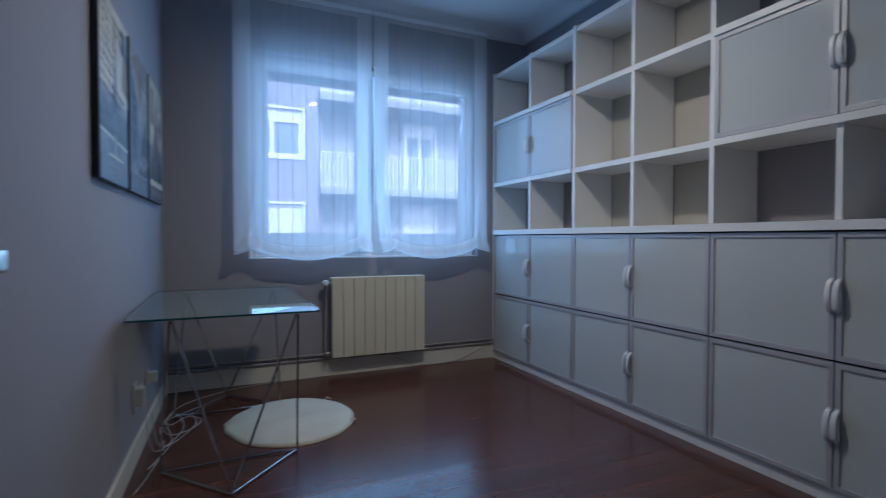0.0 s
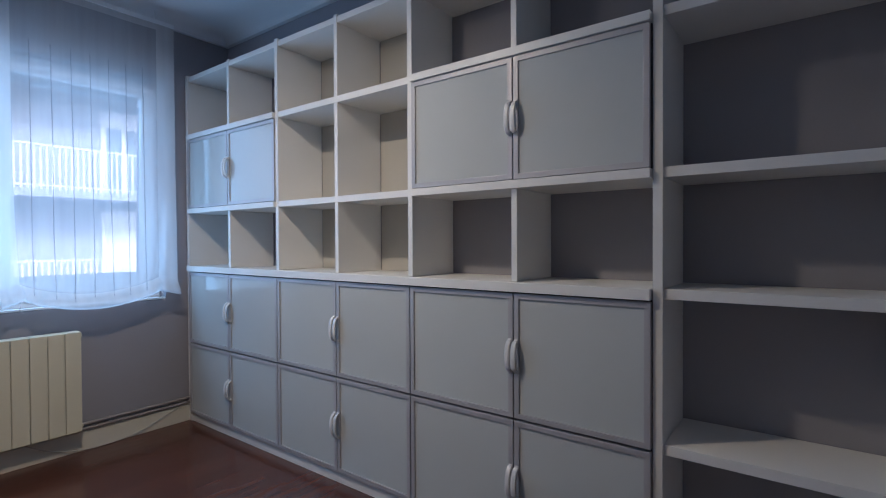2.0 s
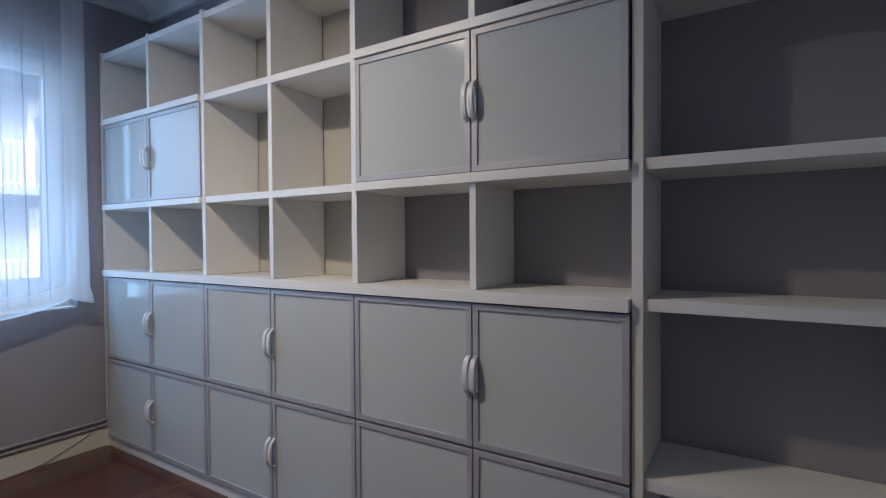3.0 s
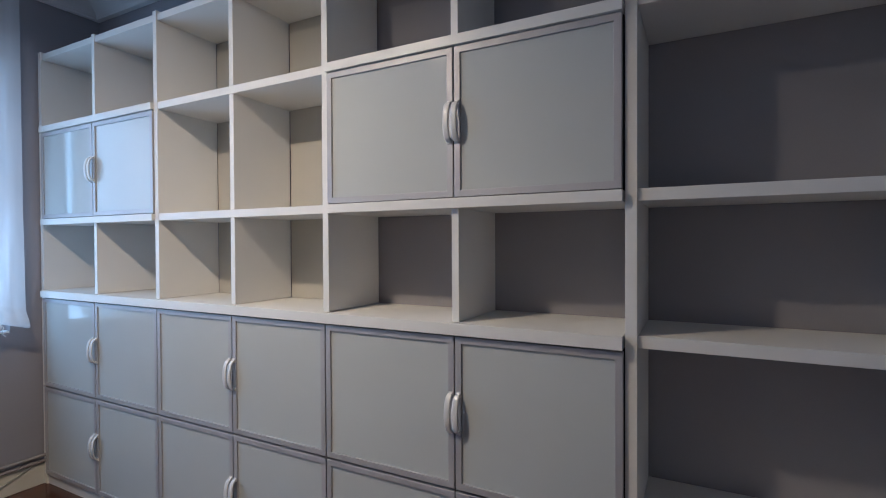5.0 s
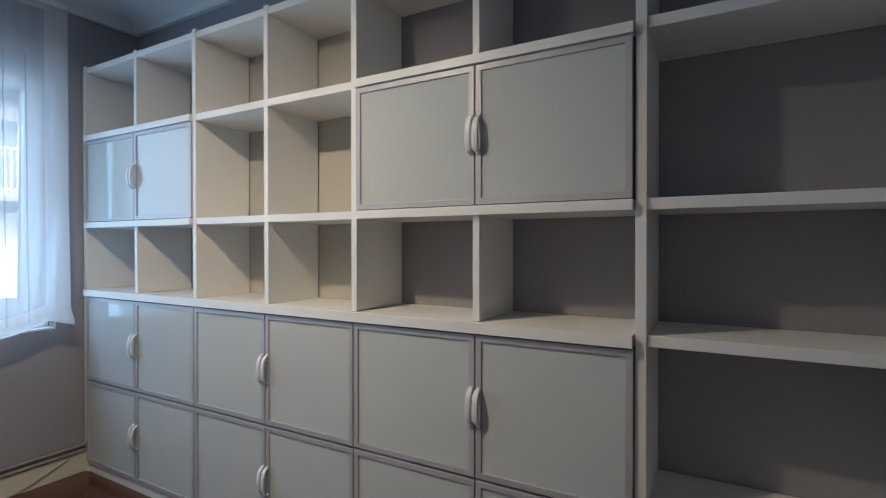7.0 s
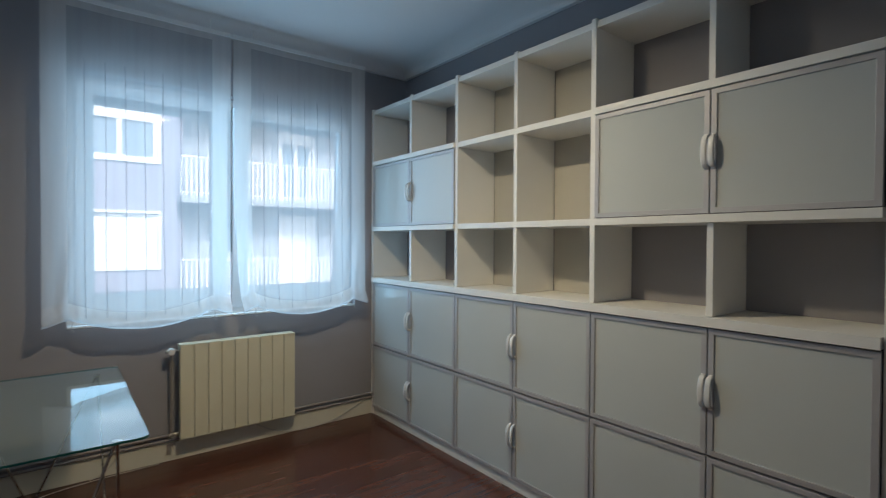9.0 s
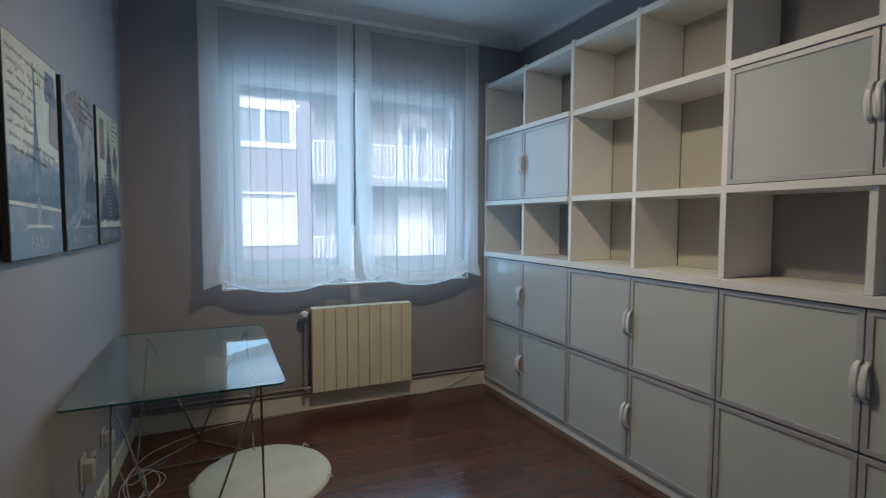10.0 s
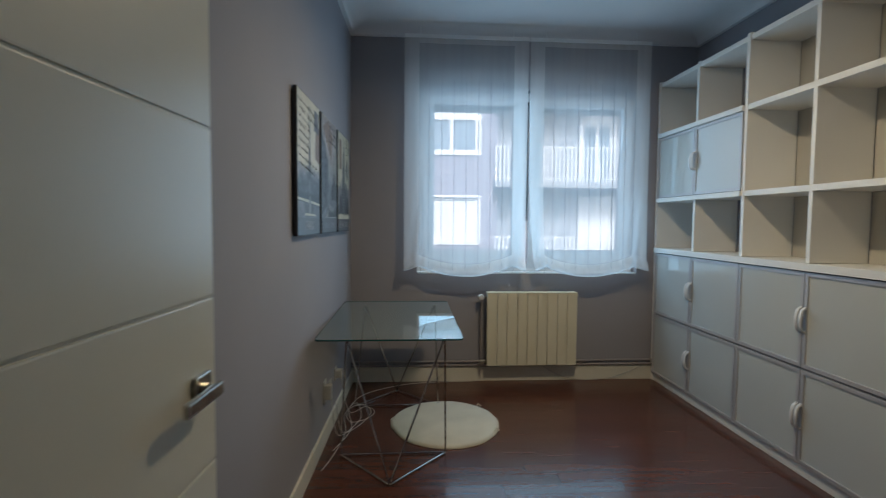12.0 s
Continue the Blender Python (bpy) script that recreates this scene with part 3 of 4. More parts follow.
def trestle(ya, yb, apex_y):
    """Bent chrome rod: a floor vee and two sloping legs each side."""
    for pts in ([(-0.26, ya, 0.008), (0.315, ya, 0.008)], [(-0.26, ya, 0.008), (0.02, apex_y, 0.008)], [(0.315, ya, 0.008), (0.02, apex_y, 0.008)]):
        part("floor_bar", tube(pts, 0.0048), CHROME, desk)
    for pts in ([(-0.26, ya, 0.008), (-0.20, yb, 0.697)], [(0.315, ya, 0.008), (0.29, yb, 0.697)], [(0.02, apex_y, 0.008), (0.285, yb, 0.697)], [(0.02, apex_y, 0.008), (-0.195, yb, 0.697)]):
        part("leg", tube(pts, 0.0048), CHROME, desk)
    for x in (-0.198, 0.288):
        part("glass_pad", lathe([(0.016, 0.0), (0.016, 0.006), (0.012, 0.0075)], (x, yb, 0.694), "z", 12), PIPE, desk)


trestle(2.45, 2.22, 2.12)
trestle(3.17, 3.24, 3.48)

# ---- mat ----
bm = bmesh.new()
n = 72
rim, mid_ring = [], []
for i in range(n):
    a = 2 * math.pi * i / n
    wob = 1 + 0.015 * noise.noise((3 * math.cos(a), 3 * math.sin(a), 0.4)) + 0.006 * noise.noise((14 * math.cos(a), 14 * math.sin(a), 2.4))
    if 2.9 < a < 3.4:
        wob += 0.03
    px, py = 0.345 + 0.338 * wob * math.cos(a), 2.86 + 0.365 * wob * math.sin(a)
    rim.append((bm.verts.new((px, py, 0.001)), bm.verts.new((px, py, 0.010 + 0.003 * noise.noise((px * 9, py * 9, 1))))))
    mid_ring.append(bm.verts.new((0.345 + (px - 0.345) * 0.94, 2.86 + (py - 2.86) * 0.94, 0.018)))
centre = bm.verts.new((0.345, 2.86, 0.020))
for i in range(n):
    j = (i + 1) % n
    bm.faces.new((rim[i][0], rim[j][0], rim[j][1], rim[i][1]))
    bm.faces.new((rim[i][1], rim[j][1], mid_ring[j], mid_ring[i]))
    bm.faces.new((mid_ring[i], mid_ring[j], centre))
bmesh.ops.recalc_face_normals(bm, faces=bm.faces)
mat_ob = thing("floor_mat", (0.345, 2.86, 0.0), "round cream floor mat lying beneath the glass desk", "mat")
part("mat", bm, RUG, mat_ob, smooth=True)
for a in (-0.45, 0.75, 3.05):
    px, py = 0.345 + 0.335 * math.cos(a), 2.86 + 0.362 * math.sin(a)
    part("tie", tube([(px - 0.015, py - 0.01, 0.02), (px, py + 0.012, 0.028), (px + 0.015, py - 0.008, 0.018), (px + 0.02, py + 0.012, 0.012)], 0.004, 6), RUG, mat_ob)


# ---- ceiling lamp ----
def ceiling_lamp():
    """Recessed-lens spot on a stem, its cup leaning towards the window."""
    ob = thing("ceiling_lamp", (LAMP[0], LAMP[1], CZ), "small ceiling spotlight with recessed lens, lit", "lamp")
    lean = Matrix.Translation(LAMP) @ Matrix.Rotation(radians(LAMP_LEAN), 4, Vector((0.94, -0.35, 0))) @ Matrix.Translation(-Vector(LAMP))
    part("canopy", lathe([(0.05, 0.0), (0.048, -0.02), (0.02, -0.035)], (LAMP[0], LAMP[1], CZ), "z", 20), PVC, ob)
    part("stem", lathe([(0.012, 0.0), (0.012, -0.11)], (LAMP[0], LAMP[1], CZ - 0.03), "z", 14), PVC, ob)
    d = LAMP_RECESS
    cup = lathe([(0.02, 0.10), (0.045, 0.085), (0.056, 0.05), (0.060, -d), (0.057, -d), (0.055, 0.004), (0.02, 0.006)], LAMP, "z", 24)
    lens = lathe([(0.053, 0.003), (0.053, -0.001), (0.047, -0.003), (0.030, -0.005), (0.010, -0.006)], LAMP, "z", 24)
    for bm in (cup, lens):
        bmesh.ops.transform(bm, matrix=lean, verts=bm.verts[:])
    part("cup", cup, PIPE, ob, "grey metal cup", smooth=True)
    part("lens", lens, BULB, ob, "glowing warm domed lens", smooth=True)


ceiling_lamp()


# ---- door ----
def room_door():
    x0, x1, y0, y1 = -0.281, -0.245, -0.085, 0.700
    d = tagged(thing("door_1", (x1 - 0.04, y0, 0.0), "cream lacquered door with horizontal grooves, open into the room", "door"), kind="structure")
    part("leaf_core", box(x0 + 0.004, x1 - 0.004, y0, y1, 0.006, 2.03), DOORPAINT, d)
    edges = [0.006, 0.240, 0.541, 0.843, 1.145, 1.447, 1.749, 2.03]
    for a, b in zip(edges, edges[1:]):
        part("panel", box(x0, x1, y0, y1 + 0.0005, a + 0.0018, b - 0.0018, 0.0034), DOORPAINT, d)
    h = part("door_handle", box(x1, x1 + 0.010, 0.612, 0.664, 0.968, 1.020, 0.003), NICKEL, d, "square satin nickel lever handle")
    part("neck", tube([(x1 + 0.008, 0.638, 0.994), (x1 + 0.033, 0.638, 0.994)], 0.010, 12), NICKEL, h)
    part("lever", box(x1 + 0.027, x1 + 0.038, 0.528, 0.650, 0.982, 1.006, 0.004), NICKEL, h)
    for o in d.children_recursive:
        o.data.transform(Matrix.Translation(Vector((x1, y1, 0)) - d.location) @ Matrix.Rotation(radians(-3), 4, "Z") @ Matrix.Translation(d.location - Vector((x1, y1, 0))))
    x1 -= 0.041
    for zz in (0.25, 1.0, 1.8):
        part("hinge", tube([(x1 + 0.004, y0 - 0.004, zz - 0.05), (x1 + 0.004, y0 - 0.004, zz + 0.05)], 0.007), NICKEL, d)
    return d


room_door()


def casing():
    bm = box(-0.335, -0.320, BY - 0.125, BY - 0.003, 0, 2.07)
    box(0.545, 0.56, BY - 0.125, BY + 0.004, 0, 2.07, bm=bm)
    box(-0.320, 0.545, BY - 0.125, BY + 0.004, 2.055, 2.07, bm=bm)
    box(0.56, 0.63, BY, BY + 0.014, 0, 2.14, 0.003, bm)
    box(-0.39, 0.56, BY, BY + 0.014, 2.07, 2.14, 0.003, bm)
    return bm


solid("trim_doorway", casing(), DOORPAINT, "cream painted casing of the doorway", "door frame", "structure")


# ---- pictures ----
PAPER = material("faded_print_paper", (0.50, 0.46, 0.35), 0.5, spread=0.30, scale=9, fine=55, bump=0.02)
INKDARK = material("dark_print_ink", (0.035, 0.035, 0.042), 0.5, spread=0.6, scale=34, fine=120, bump=0.0)
CAPTION = material("slate_caption_band", (0.08, 0.08, 0.092), 0.45, spread=0.25, scale=12, fine=80, bump=0.0)
LETTER = material("pale_caption_letters", (0.33, 0.315, 0.30), 0.5, spread=0.05)


def mottled(name, dark, pale, scale):
    """Printed photograph: broken tones from near black to paper, at two scales."""
    m = material(name, pale, 0.5, spread=0.1, scale=scale, fine=120, bump=0.0)
    nt = m.node_tree
    bsdf = nt.nodes["Principled BSDF"]
    co = nt.nodes.new("ShaderNodeTexCoord")
    tone = nt.nodes.new("ShaderNodeTexNoise")
    tone.inputs["Scale"].default_value, tone.inputs["Detail"].default_value, tone.inputs["Roughness"].default_value = scale, 8, 0.68
    ramp = nt.nodes.new("ShaderNodeValToRGB")
    ramp.color_ramp.elements[0].position, ramp.color_ramp.elements[1].position = 0.36, 0.66
    ramp.color_ramp.elements[0].color, ramp.color_ramp.elements[1].color = (*dark, 1), (*pale, 1)
    nt.links.new(co.outputs["Object"], tone.inputs["Vector"])
    nt.links.new(tone.outputs["Fac"], ramp.inputs[0])
    nt.links.new(ramp.outputs[0], bsdf.inputs["Base Color"])
    return m


INK = mottled("grey_print_ink", (0.018, 0.02, 0.026), (0.115, 0.122, 0.14), 16)
MIST = mottled("mist_print_ink", (0.04, 0.044, 0.055), (0.21, 0.215, 0.23), 11)
PALEMIST = mottled("pale_mist_print_ink", (0.12, 0.12, 0.13), (0.36, 0.345, 0.31), 9)
PINK = mottled("faded_pink_print_ink", (0.13, 0.105, 0.10), (0.40, 0.345, 0.31), 10)
RUST = mottled("rust_print_ink", (0.09, 0.055, 0.04), (0.31, 0.185, 0.12), 14)


def picture(y0, label, caption, art):
    """A wood-backed print; art draws flat shapes in (u, v) from the lower corner."""
    w, z0, h = 0.50, 1.217, 0.668
    shrink = Matrix.Diagonal((1, 0.455 / w, 0.643 / h, 1))
    x = left_x(y0 + 0.228) + 0.002
    pic = thing("picture", (x, y0 + 0.228, z0), label, "picture", "city prints")
    turn = Matrix.Translation((x, y0, z0)) @ Matrix.Rotation(-math.atan(0.026), 4, "Z") @ shrink

    def place(bm):
        bmesh.ops.transform(bm, matrix=turn, verts=bm.verts[:])
        return bm
    part("board", place(box(0, 0.018, 0, w, 0, h, 0.002)), BLACK, pic, "black edged backing board")
    sheet = part("print", place(box(0.018, 0.0188, 0.004, w - 0.004, 0.004, h - 0.004)), PAPER, pic, "yellowed vintage city print")
    layer = [0.0190]

    def shape(name, outline, mat):
        layer[0] += 0.00004
        part(name, place(prism(outline, "x", 0.0187, layer[0])), mat, sheet)

    def stroke(pts, r=0.0016):
        part("script_stroke", place(tube([(layer[0] + 0.0002, u, v) for u, v in pts], r, 4)), INKDARK, sheet)
    art(shape, stroke, w, h)
    shape("caption_band", [(0.004, 0.004), (w - 0.004, 0.004), (w - 0.004, 0.085), (0.004, 0.085)], CAPTION)
    if caption:
        cu = bpy.data.curves.new("caption", "FONT")
        cu.body, cu.size, cu.align_x, cu.align_y, cu.space_character, cu.extrude = caption, 0.062, "CENTER", "CENTER", 1.15, 0.0002
        tmp = bpy.data.objects.new("tmp", cu)
        scene.collection.objects.link(tmp)
        me = bpy.data.meshes.new_from_object(tmp.evaluated_get(bpy.context.evaluated_depsgraph_get()))
        bpy.data.objects.remove(tmp)
        bm = bmesh.new()
        bm.from_mesh(me)
        m = Matrix(((0, 0, 1, layer[0] + 0.0004), (1, 0, 0, w / 2), (0, 1, 0, 0.045), (0, 0, 0, 1)))
        bmesh.ops.transform(bm, matrix=m, verts=bm.verts[:])
        part("caption_letters", place(bm), LETTER, sheet)
    else:
        for k in range(6):
            shape("caption_bar", [(0.10 + k * 0.052, 0.03), (0.132 + k * 0.052, 0.03), (0.132 + k * 0.052, 0.062), (0.10 + k * 0.052, 0.062)], MIST)
    return pic


def skyline(u0, u1, v0, lo, hi, n, rnd):
    pts = [(u0, v0)]
    for k in range(n):
        a, b = u0 + (u1 - u0) * k / n, u0 + (u1 - u0) * (k + 1) / n
        v = v0 + lo + (hi - lo) * rnd.random()
        pts += [(a, v), (b, v)]
    return pts + [(u1, v0)]


def ragged(u0, u1, v0, v1, amp, n, rnd):
    return [(u0, v0), (u1, v0)] + [(u1 + (u0 - u1) * k / n, v1 + amp * (rnd.random() - 0.5) * 2) for k in range(n + 1)]


def tower_half(k):
    return 0.006 + 0.052 * (1 - k) ** 2.6


def script(stroke, rnd, u0, u1, v, slope, size, seed):
    """A line of slanted, running handwriting, word by word."""
    u = u0
    while u < u1:
        letters = rnd.randint(3, 8)
        pts = []
        for i in range(letters * 4):
            tall = size * (0.35 + 0.5 * rnd.random()) * (2.1 if rnd.random() < 0.12 else 1.0)
            du = i / 4 * size * 1.5
            pv = tall * math.sin(i * math.pi / 2 + seed)
            pts.append((u + du + 0.5 * pv + 0.3 * size * math.cos(i * math.pi / 2 + seed), v + slope * (u + du - u0) + pv))
        if pts[-1][0] > 0.485:
            break
        stroke(pts, 0.00045)
        u += letters * size * 1.5 + size * (0.8 + rnd.random())


def paris(shape, stroke, w, h):
    rnd = random.Random(3)
    shape("wash", ragged(0.004, w - 0.004, 0.085, 0.33, 0.015, 30, rnd), PALEMIST)
    shape("wash", ragged(0.004, w - 0.004, 0.085, 0.29, 0.020, 34, rnd), MIST)
    shape("tree_line", ragged(0.004, 0.23, 0.16, 0.255, 0.022, 26, rnd), INK)
    shape("tree_line", ragged(0.29, w - 0.004, 0.15, 0.265, 0.026, 26, rnd), INK)
    shape("tree_line", ragged(0.004, w - 0.004, 0.17, 0.205, 0.016, 40, rnd), INKDARK)
    shape("stamp", [(0.39, 0.39), (w - 0.006, 0.37), (w - 0.006, 0.56), (0.43, 0.58), (0.40, 0.50)], RUST)
    shape("stamp", [(0.36, 0.53), (w - 0.02, 0.52), (w - 0.03, 0.63), (0.37, 0.635)], INK)
    c, v0, v1 = 0.255, 0.235, 0.60
    left = [(c - tower_half(k / 12), v0 + (v1 - v0) * k / 12) for k in range(13)]
    right = [(c + tower_half(k / 12), v0 + (v1 - v0) * k / 12) for k in range(12, -1, -1)]
    arch = [(c + 0.030, v0), (c + 0.018, v0 + 0.035), (c, v0 + 0.045), (c - 0.018, v0 + 0.035), (c - 0.030, v0)]
    shape("tower", left + [(c, v1 + 0.03)] + right + arch, INK)
    shape("tower_deck", [(c - 0.034, 0.315), (c + 0.034, 0.315), (c + 0.034, 0.324), (c - 0.034, 0.324)], INKDARK)
    shape("tower_deck", [(c - 0.018, 0.405), (c + 0.018, 0.405), (c + 0.018, 0.411), (c - 0.018, 0.411)], INKDARK)
    shape("bridge", [(0.004, 0.168), (0.2, 0.160), (w - 0.004, 0.150), (w - 0.004, 0.160), (0.25, 0.172), (0.004, 0.178)], PAPER)
    shape("river", ragged(0.004, w - 0.004, 0.088, 0.140, 0.008, 24, rnd), MIST)
    shape("reflection", [(c - 0.012, 0.100), (c + 0.014, 0.098), (c + 0.022, 0.17), (c + 0.004, 0.20), (c - 0.02, 0.17)], PALEMIST)
    shape("quay", [(0.13, 0.096), (0.40, 0.094), (0.37, 0.104), (0.16, 0.107)], PAPER)
    for line in range(9):
        script(stroke, rnd, 0.015 + 0.012 * (line % 3), (0.34 if line < 2 else 0.20) + 0.06 * (line % 2) + 0.12 * (line > 6), 0.625 - 0.036 * line, -0.06 - 0.02 * (line % 3), 0.0095 + 0.003 * (line % 2), line * 1.7)


def street(shape, stroke, w, h):
    rnd = random.Random(8)
    shape("haze", [(0.004, 0.38), (w - 0.004, 0.36), (w - 0.004, h - 0.006), (0.004, h - 0.006)], PINK)
    shape("wash", ragged(0.004, w - 0.004, 0.085, 0.40, 0.03, 24, rnd), PALEMIST)
    shape("wash", ragged(0.004, w - 0.004, 0.085, 0.30, 0.03, 24, rnd), MIST)
    shape("terrace", [(0.004, 0.10), (0.16, 0.16), (0.22, 0.26), (0.20, 0.43), (0.15, 0.45), (0.13, 0.50), (0.06, 0.53), (0.004, 0.58)], INK)
    for k in range(4):
        for r in range(5):
            u, v = 0.02 + 0.036 * k, 0.20 + 0.055 * r
            shape("window_mark", [(u, v), (u + 0.014, v + 0.004), (u + 0.014, v + 0.036), (u, v + 0.034)], INKDARK)
    shape("stamp", [(0.05, 0.60), (0.30, 0.44), (0.34, 0.58), (0.20, 0.655)], RUST)
    shape("stamp", [(0.40, 0.36), (0.48, 0.36), (0.48, 0.50), (0.40, 0.50)], PALEMIST)
    shape("church", [(0.31, 0.20), (0.47, 0.20), (0.47, 0.30), (0.45, 0.31), (0.435, 0.40), (0.42, 0.31), (0.40, 0.30), (0.385, 0.36), (0.37, 0.30), (0.33, 0.29)], INKDARK)
    shape("pavement", [(0.12, 0.09), (w - 0.006, 0.09), (0.38, 0.15), (0.24, 0.17)], PALEMIST)
    shape("crowd", ragged(0.20, 0.47, 0.095, 0.135, 0.022, 30, rnd), INKDARK)
    for line in range(4):
        script(stroke, rnd, 0.24, 0.46, 0.635 - 0.03 * line, -0.05, 0.008, line * 2.1)


def newyork(shape, stroke, w, h):
    rnd = random.Random(5)
    shape("wash", ragged(0.004, w - 0.004, 0.085, 0.30, 0.02, 24, rnd), PALEMIST)
    shape("city", skyline(0.02, 0.48, 0.11, 0.08, 0.24, 19, rnd), MIST)
    shape("city", skyline(0.02, 0.48, 0.11, 0.05, 0.19, 23, rnd), INK)
    shape("city", skyline(0.02, 0.48, 0.11, 0.02, 0.13, 27, rnd), INKDARK)
    shape("stamp", [(0.05, 0.42), (0.15, 0.42), (0.15, 0.62), (0.05, 0.62)], RUST)
    shape("spire", [(0.19, 0.12), (0.30, 0.12), (0.30, 0.42), (0.275, 0.47), (0.267, 0.53), (0.247, 0.60), (0.244, 0.65), (0.241, 0.60), (0.223, 0.53), (0.215, 0.47), (0.19, 0.42)], INK)
    for k in range(14):
        shape("window_mark", [(0.20 + 0.01 * (k % 2), 0.14 + 0.02 * k), (0.285, 0.14 + 0.02 * k), (0.285, 0.145 + 0.02 * k), (0.20 + 0.01 * (k % 2), 0.145 + 0.02 * k)], PALEMIST)
    shape("badge", [(0.40, 0.36), (0.46, 0.44), (0.40, 0.52), (0.34, 0.44)], INKDARK)
    shape("badge_inset", [(0.40, 0.385), (0.44, 0.44), (0.40, 0.495), (0.36, 0.44)], PALEMIST)
    shape("badge_mark", [(0.40, 0.41), (0.42, 0.44), (0.40, 0.47), (0.38, 0.44)], INKDARK)
    shape("water", ragged(0.004, w - 0.004, 0.085, 0.115, 0.010, 40, rnd), PAPER)
    for line in range(5):
        script(stroke, rnd, 0.33, 0.48, 0.65 - 0.026 * line, -0.03, 0.007, line * 1.3)


picture(1.940, "vintage Paris tower print on black-edged board", "PARIS", paris)
picture(2.447, "vintage street scene print on black-edged board", "", street)
picture(2.955, "vintage New York skyscraper print on black-edged board", "NEW YORK", newyork)


# ---- sockets and cables ----
def wall_box(y, z, w, h, d, label, plug):
    x = left_x(y)
    ob = thing("power_socket", (x, y, z), label, "socket", "wall sockets")
    part("plate", box(x + 0.001, x + 0.009, y - w / 2, y + w / 2, z - h / 2, z + h / 2, 0.003), OLDPVC, ob)
    if plug:
        part("plug", box(x + 0.009, x + d, y - w * 0.32, y + w * 0.32, z - h * 0.32, z + h * 0.32, 0.006), OLDPVC, ob)
    else:
        part("socket_well", lathe([(0.019, 0.0), (0.019, 0.002)], (x + 0.009, y, z), "x", 18), GAP, ob)
    return ob


wall_box(2.62, 0.300, 0.085, 0.13, 0.045, "white double socket plate with a plug in it", True)
wall_box(2.78, 0.275, 0.08, 0.08, 0.0, "white single wall socket near the floor", False)
wall_box(2.97, 0.300, 0.08, 0.08, 0.05, "white wall socket with a bulky adaptor plug", True)


def cable(points, label, r=0.0023):
    pts = [Vector(p) for p in points]
    fine = []
    for i in range(len(pts) - 1):
        p0, p1, p2, p3 = pts[max(i - 1, 0)], pts[i], pts[i + 1], pts[min(i + 2, len(pts) - 1)]
        for k in range(8):
            t = k / 8
            fine.append(0.5 * ((2 * p1) + (p2 - p0) * t + (2 * p0 - 5 * p1 + 4 * p2 - p3) * t * t + (3 * p1 - p0 - 3 * p2 + p3) * t ** 3))
    fine.append(pts[-1])
    return solid("cable", tube(fine, r, 6), CABLE, label, "cable", smooth=True)


cable([(-0.33, 2.97, 0.28), (-0.30, 2.98, 0.10), (-0.27, 3.05, 0.006), (-0.19, 3.16, 0.005), (-0.12, 3.07, 0.005), (-0.16, 2.95, 0.005), (-0.26, 2.90, 0.005), (-0.30, 3.10, 0.006), (-0.22, 3.40, 0.005), (0.05, 3.60, 0.005), (0.30, 3.655, 0.006), (0.62, 3.67, 0.006)],
      "white cable looped on the floor beneath the desk")
cable([(-0.335, 2.62, 0.26), (-0.32, 2.63, 0.09), (-0.29, 2.70, 0.006), (-0.20, 2.95, 0.012), (-0.26, 3.22, 0.012), (-0.31, 3.0, 0.012), (-0.27, 2.72, 0.012), (-0.30, 2.45, 0.005), (-0.335, 2.28, 0.005)],
      "white cable coiled along the picture wall")
cable([(-0.31, 2.62, 0.23), (-0.285, 2.66, 0.05), (-0.22, 2.80, 0.006), (-0.14, 3.0, 0.018), (-0.20, 3.16, 0.018), (-0.29, 3.08, 0.018), (-0.24, 2.76, 0.018), (-0.31, 2.5, 0.006)],
      "thin white cable tangled beside the desk legs", 0.0021)
cable([(0.42, 3.688, 0.16), (0.39, 3.686, 0.08), (0.33, 3.684, 0.02), (0.27, 3.675, 0.005)], "grey cable dropping behind the heating pipes", 0.003)
cable([(1.20, 3.684, 0.12), (1.32, 3.682, 0.05), (1.46, 3.68, 0.012), (1.62, 3.682, 0.005), (1.78, 3.684, 0.02), (1.95, 3.686, 0.08), (2.04, 3.688, 0.118)], "thin pale cable sagging along the baseboard", 0.003)


# ---- outside ----
GZ = -9.0
solid("ground", box(-600, 600, -600, 700, GZ - 0.5, GZ), ASPHALT, "grey street far below the window", "ground", "structure")
FY = 16.0
solid("wall_building_below", box(-6.0, 8.0, -9.0, WY + 0.28, GZ, -0.11), FACADE, "plain rendered storeys beneath the room", "wall", "structure")
house = thing("apartment_building", (4.0, FY, GZ), "grey and pale apartment building with white windows and balconies", "building")


def holed_wall(x0, x1, z0, z1, y0, y1, holes):
    """A wall with rectangular openings cut through it, laid in bands."""
    zs = sorted({z0, z1, *[h[2] for h in holes], *[h[3] for h in holes]})
    bm = bmesh.new()
    for a, b in zip(zs, zs[1:]):
        cuts = sorted((h[0], h[1]) for h in holes if h[2] <= a and h[3] >= b)
        x = x0
        for c0, c1 in cuts:
            box(x, c0, y0, y1, a, b, bm=bm)
            x = c1
        box(x, x1, y0, y1, a, b, bm=bm)
    return bm


STOREY = 2.93
levels = [-3, -2, -1, 0, 1]
left_holes, right_holes = [], []
for k in levels:
    zb = 3.55 + STOREY * k
    left_holes += [(0.56, 2.35, zb, zb + 1.5), (-4.6, -2.8, zb, zb + 1.5)]
    right_holes += [(6.10, 7.25, zb - 0.9, zb + 1.55), (9.6, 11.2, zb - 0.2, zb + 1.55)]
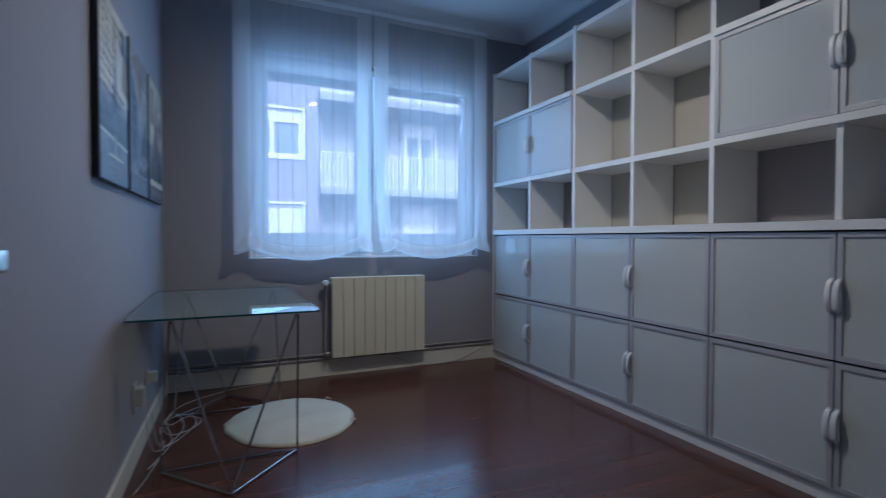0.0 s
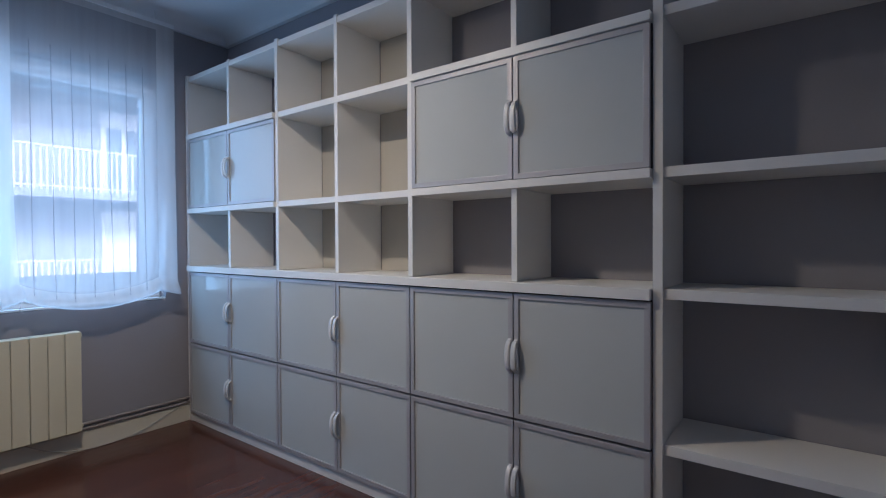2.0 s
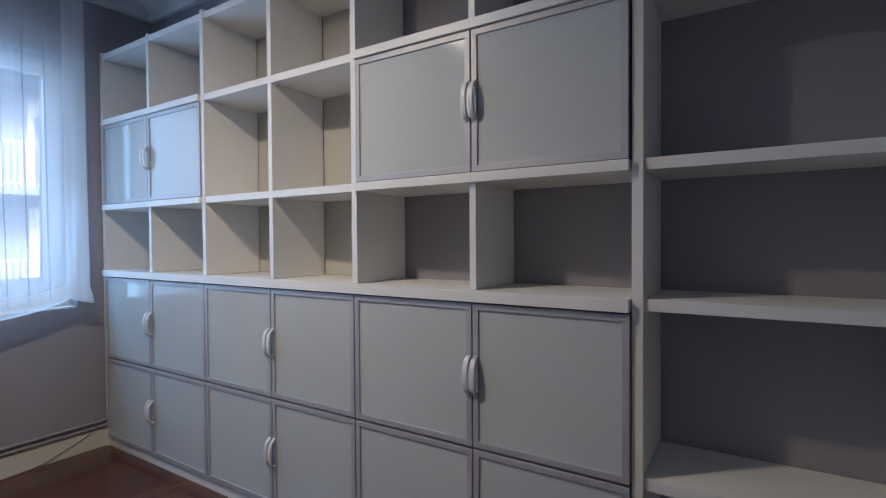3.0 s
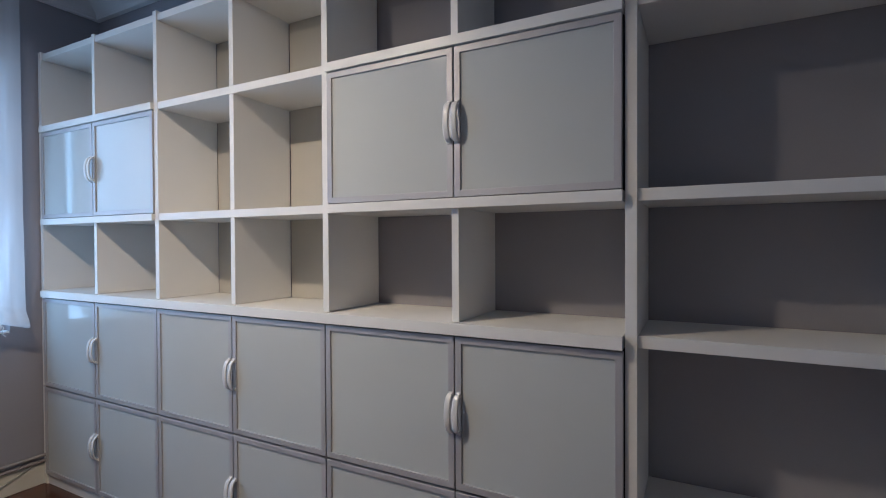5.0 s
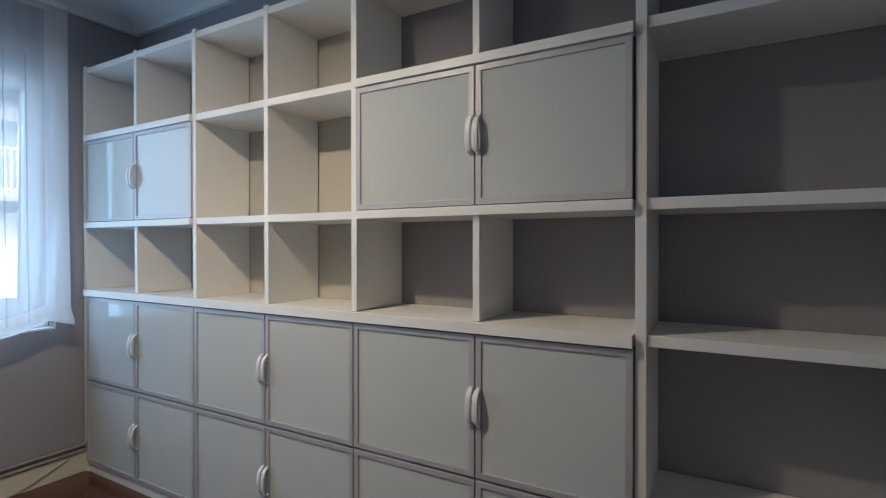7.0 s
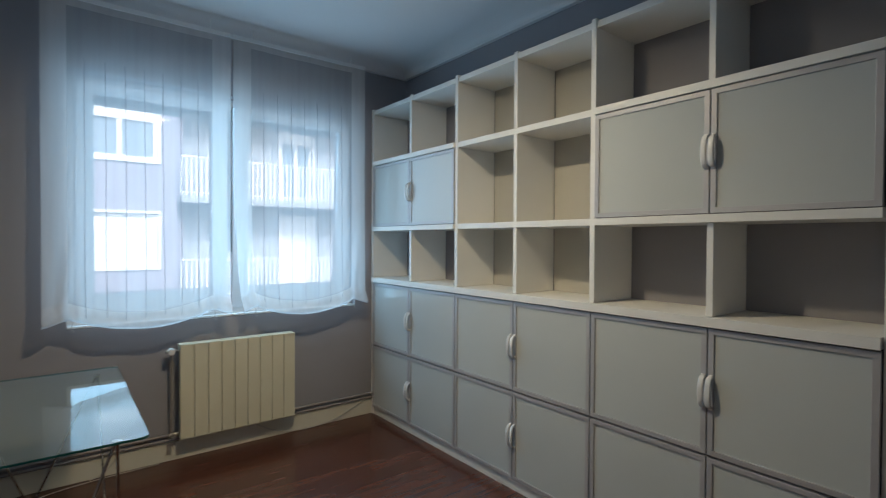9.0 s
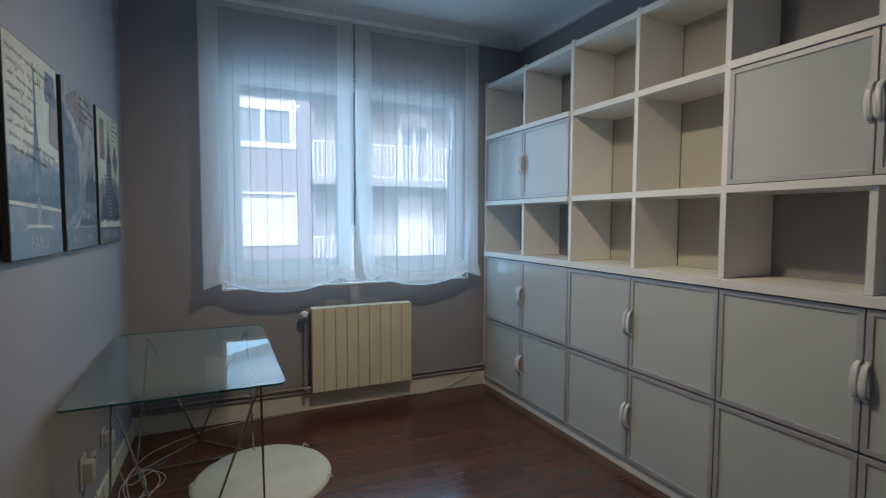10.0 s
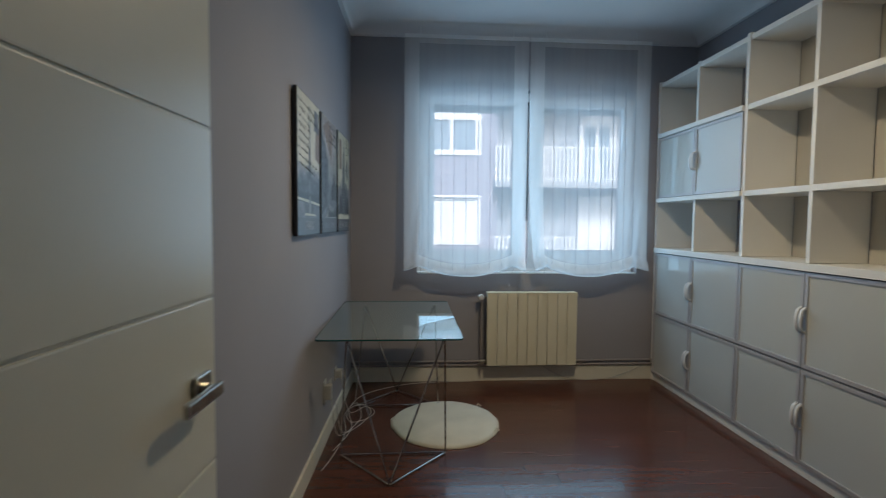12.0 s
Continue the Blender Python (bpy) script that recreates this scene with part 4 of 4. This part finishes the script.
part("wall", holed_wall(-9, 2.83, GZ, 9.3, FY, FY + 0.35, left_holes), FACADE, house, "grey-brown rendered wall")
part("wall", holed_wall(2.83, 15, GZ, 9.3, FY + 0.9, FY + 1.2, right_holes), FACADE_PALE, house, "pale rendered recessed wall")
part("wall", box(2.83, 3.05, FY + 0.35, FY + 0.9, GZ, 9.3), FACADE, house)
part("rear_wall", box(-9, 15, FY + 9, FY + 9.3, GZ, 9.3), FACADE, house)
part("roof", box(-9.3, 15.3, FY - 0.35, FY + 9.4, 9.3, 9.6, 0.03), FACADE_PALE, house)


def far_window(x0, x1, z0, z1, y, closed):
    win = part("window", ring(x0, x1, z0, z1, y + 0.05, y + 0.2, 0.11, 0.01), FRAMEWHITE, house, "white framed window")
    part("surround", ring(x0 - 0.07, x1 + 0.07, z0 - 0.07, z1 + 0.05, y - 0.05, y + 0.04, 0.07, 0.0), FRAMEWHITE, win)
    if closed:
        part("shutter", box(x0 + 0.11, x1 - 0.11, y + 0.10, y + 0.13, z0 + 0.11, z1 - 0.11), FRAMEWHITE, win, "closed white roller shutter")
        for k in range(12):
            a = z0 + 0.12 + k * (z1 - z0 - 0.24) / 12
            part("slat", box(x0 + 0.11, x1 - 0.11, y + 0.085, y + 0.10, a, a + (z1 - z0 - 0.24) / 12 - 0.012), FRAMEWHITE, win)
        return
    xm = (x0 + x1) / 2
    part("shutter_box", box(x0 + 0.11, x1 - 0.11, y + 0.06, y + 0.15, z1 - 0.42, z1 - 0.11), FRAMEWHITE, win)
    part("mullion", box(xm - 0.06, xm + 0.06, y + 0.06, y + 0.18, z0 + 0.11, z1 - 0.42), FRAMEWHITE, win)
    for a, b in ((x0 + 0.11, xm - 0.06), (xm + 0.06, x1 - 0.11)):
        part("pane", box(a, b, y + 0.12, y + 0.13, z0 + 0.11, z1 - 0.42), FARGLASS, win)


for x0, x1, z0, z1 in left_holes:
    far_window(x0, x1, z0, z1, FY, x0 > 0 and abs(z0 - 0.62) < 0.1)
for x0, x1, z0, z1 in right_holes:
    far_window(x0, x1, z0, z1, FY + 0.9, z1 < 4.0)
for k in levels:
    zs = 2.44 + STOREY * k
    for x0, x1 in ((2.86, 8.4),):
        bal = part("balcony", box(x0, x1, FY - 0.35, FY + 0.9, zs, zs + 0.2, 0.01), FACADE_PALE, house, "pale concrete balcony")
        part("top_rail", box(x0, x1, FY - 0.33, FY - 0.27, zs + 1.28, zs + 1.33), FRAMEWHITE, bal)
        part("low_rail", box(x0, x1, FY - 0.32, FY - 0.28, zs + 0.27, zs + 0.31), FRAMEWHITE, bal)
        bars = bmesh.new()
        m = int((x1 - x0) / 0.13)
        for i in range(m + 1):
            x = x0 + 0.02 + (x1 - x0 - 0.04) * i / m
            box(x - 0.022, x + 0.022, FY - 0.315, FY - 0.285, zs + 0.2, zs + 1.28, bm=bars)
        tagged(part("railing_bars", bars, FRAMEWHITE, bal, "white upright balcony bars"), kind="stuff")


# ---- floor boards, last ----
def floor_boards():
    """Boards laid across the room, lengths in steps of five centimetres, sharing a mesh by length."""
    rnd = random.Random(11)
    made = {}
    width, x_end = 0.094, 2.42
    y = WY
    while y - width > BY - 0.3:
        x = -0.48
        first = True
        while x < x_end - 0.01:
            length = rnd.choice((0.30, 0.45, 0.60, 0.75)) if first else rnd.choice((0.6, 0.75, 0.9, 1.05))
            first = False
            if x_end - x - length < 0.25:
                length = x_end - x
            key = round(length * 20)
            length = key / 20
            if key not in made:
                bm = box(0.0003, length - 0.0003, 0.0003, width - 0.0003, -0.012, 0.0, 0.0004)
                me = bpy.data.meshes.new("plank")
                bm.to_mesh(me)
                bm.free()
                me.materials.append(WOOD)
                made[key] = me
            ob = new("plank", made[key])
            ob.location = (x, y - width, 0)
            ob.parent = floor
            x += length
        y -= width


floor_boards()
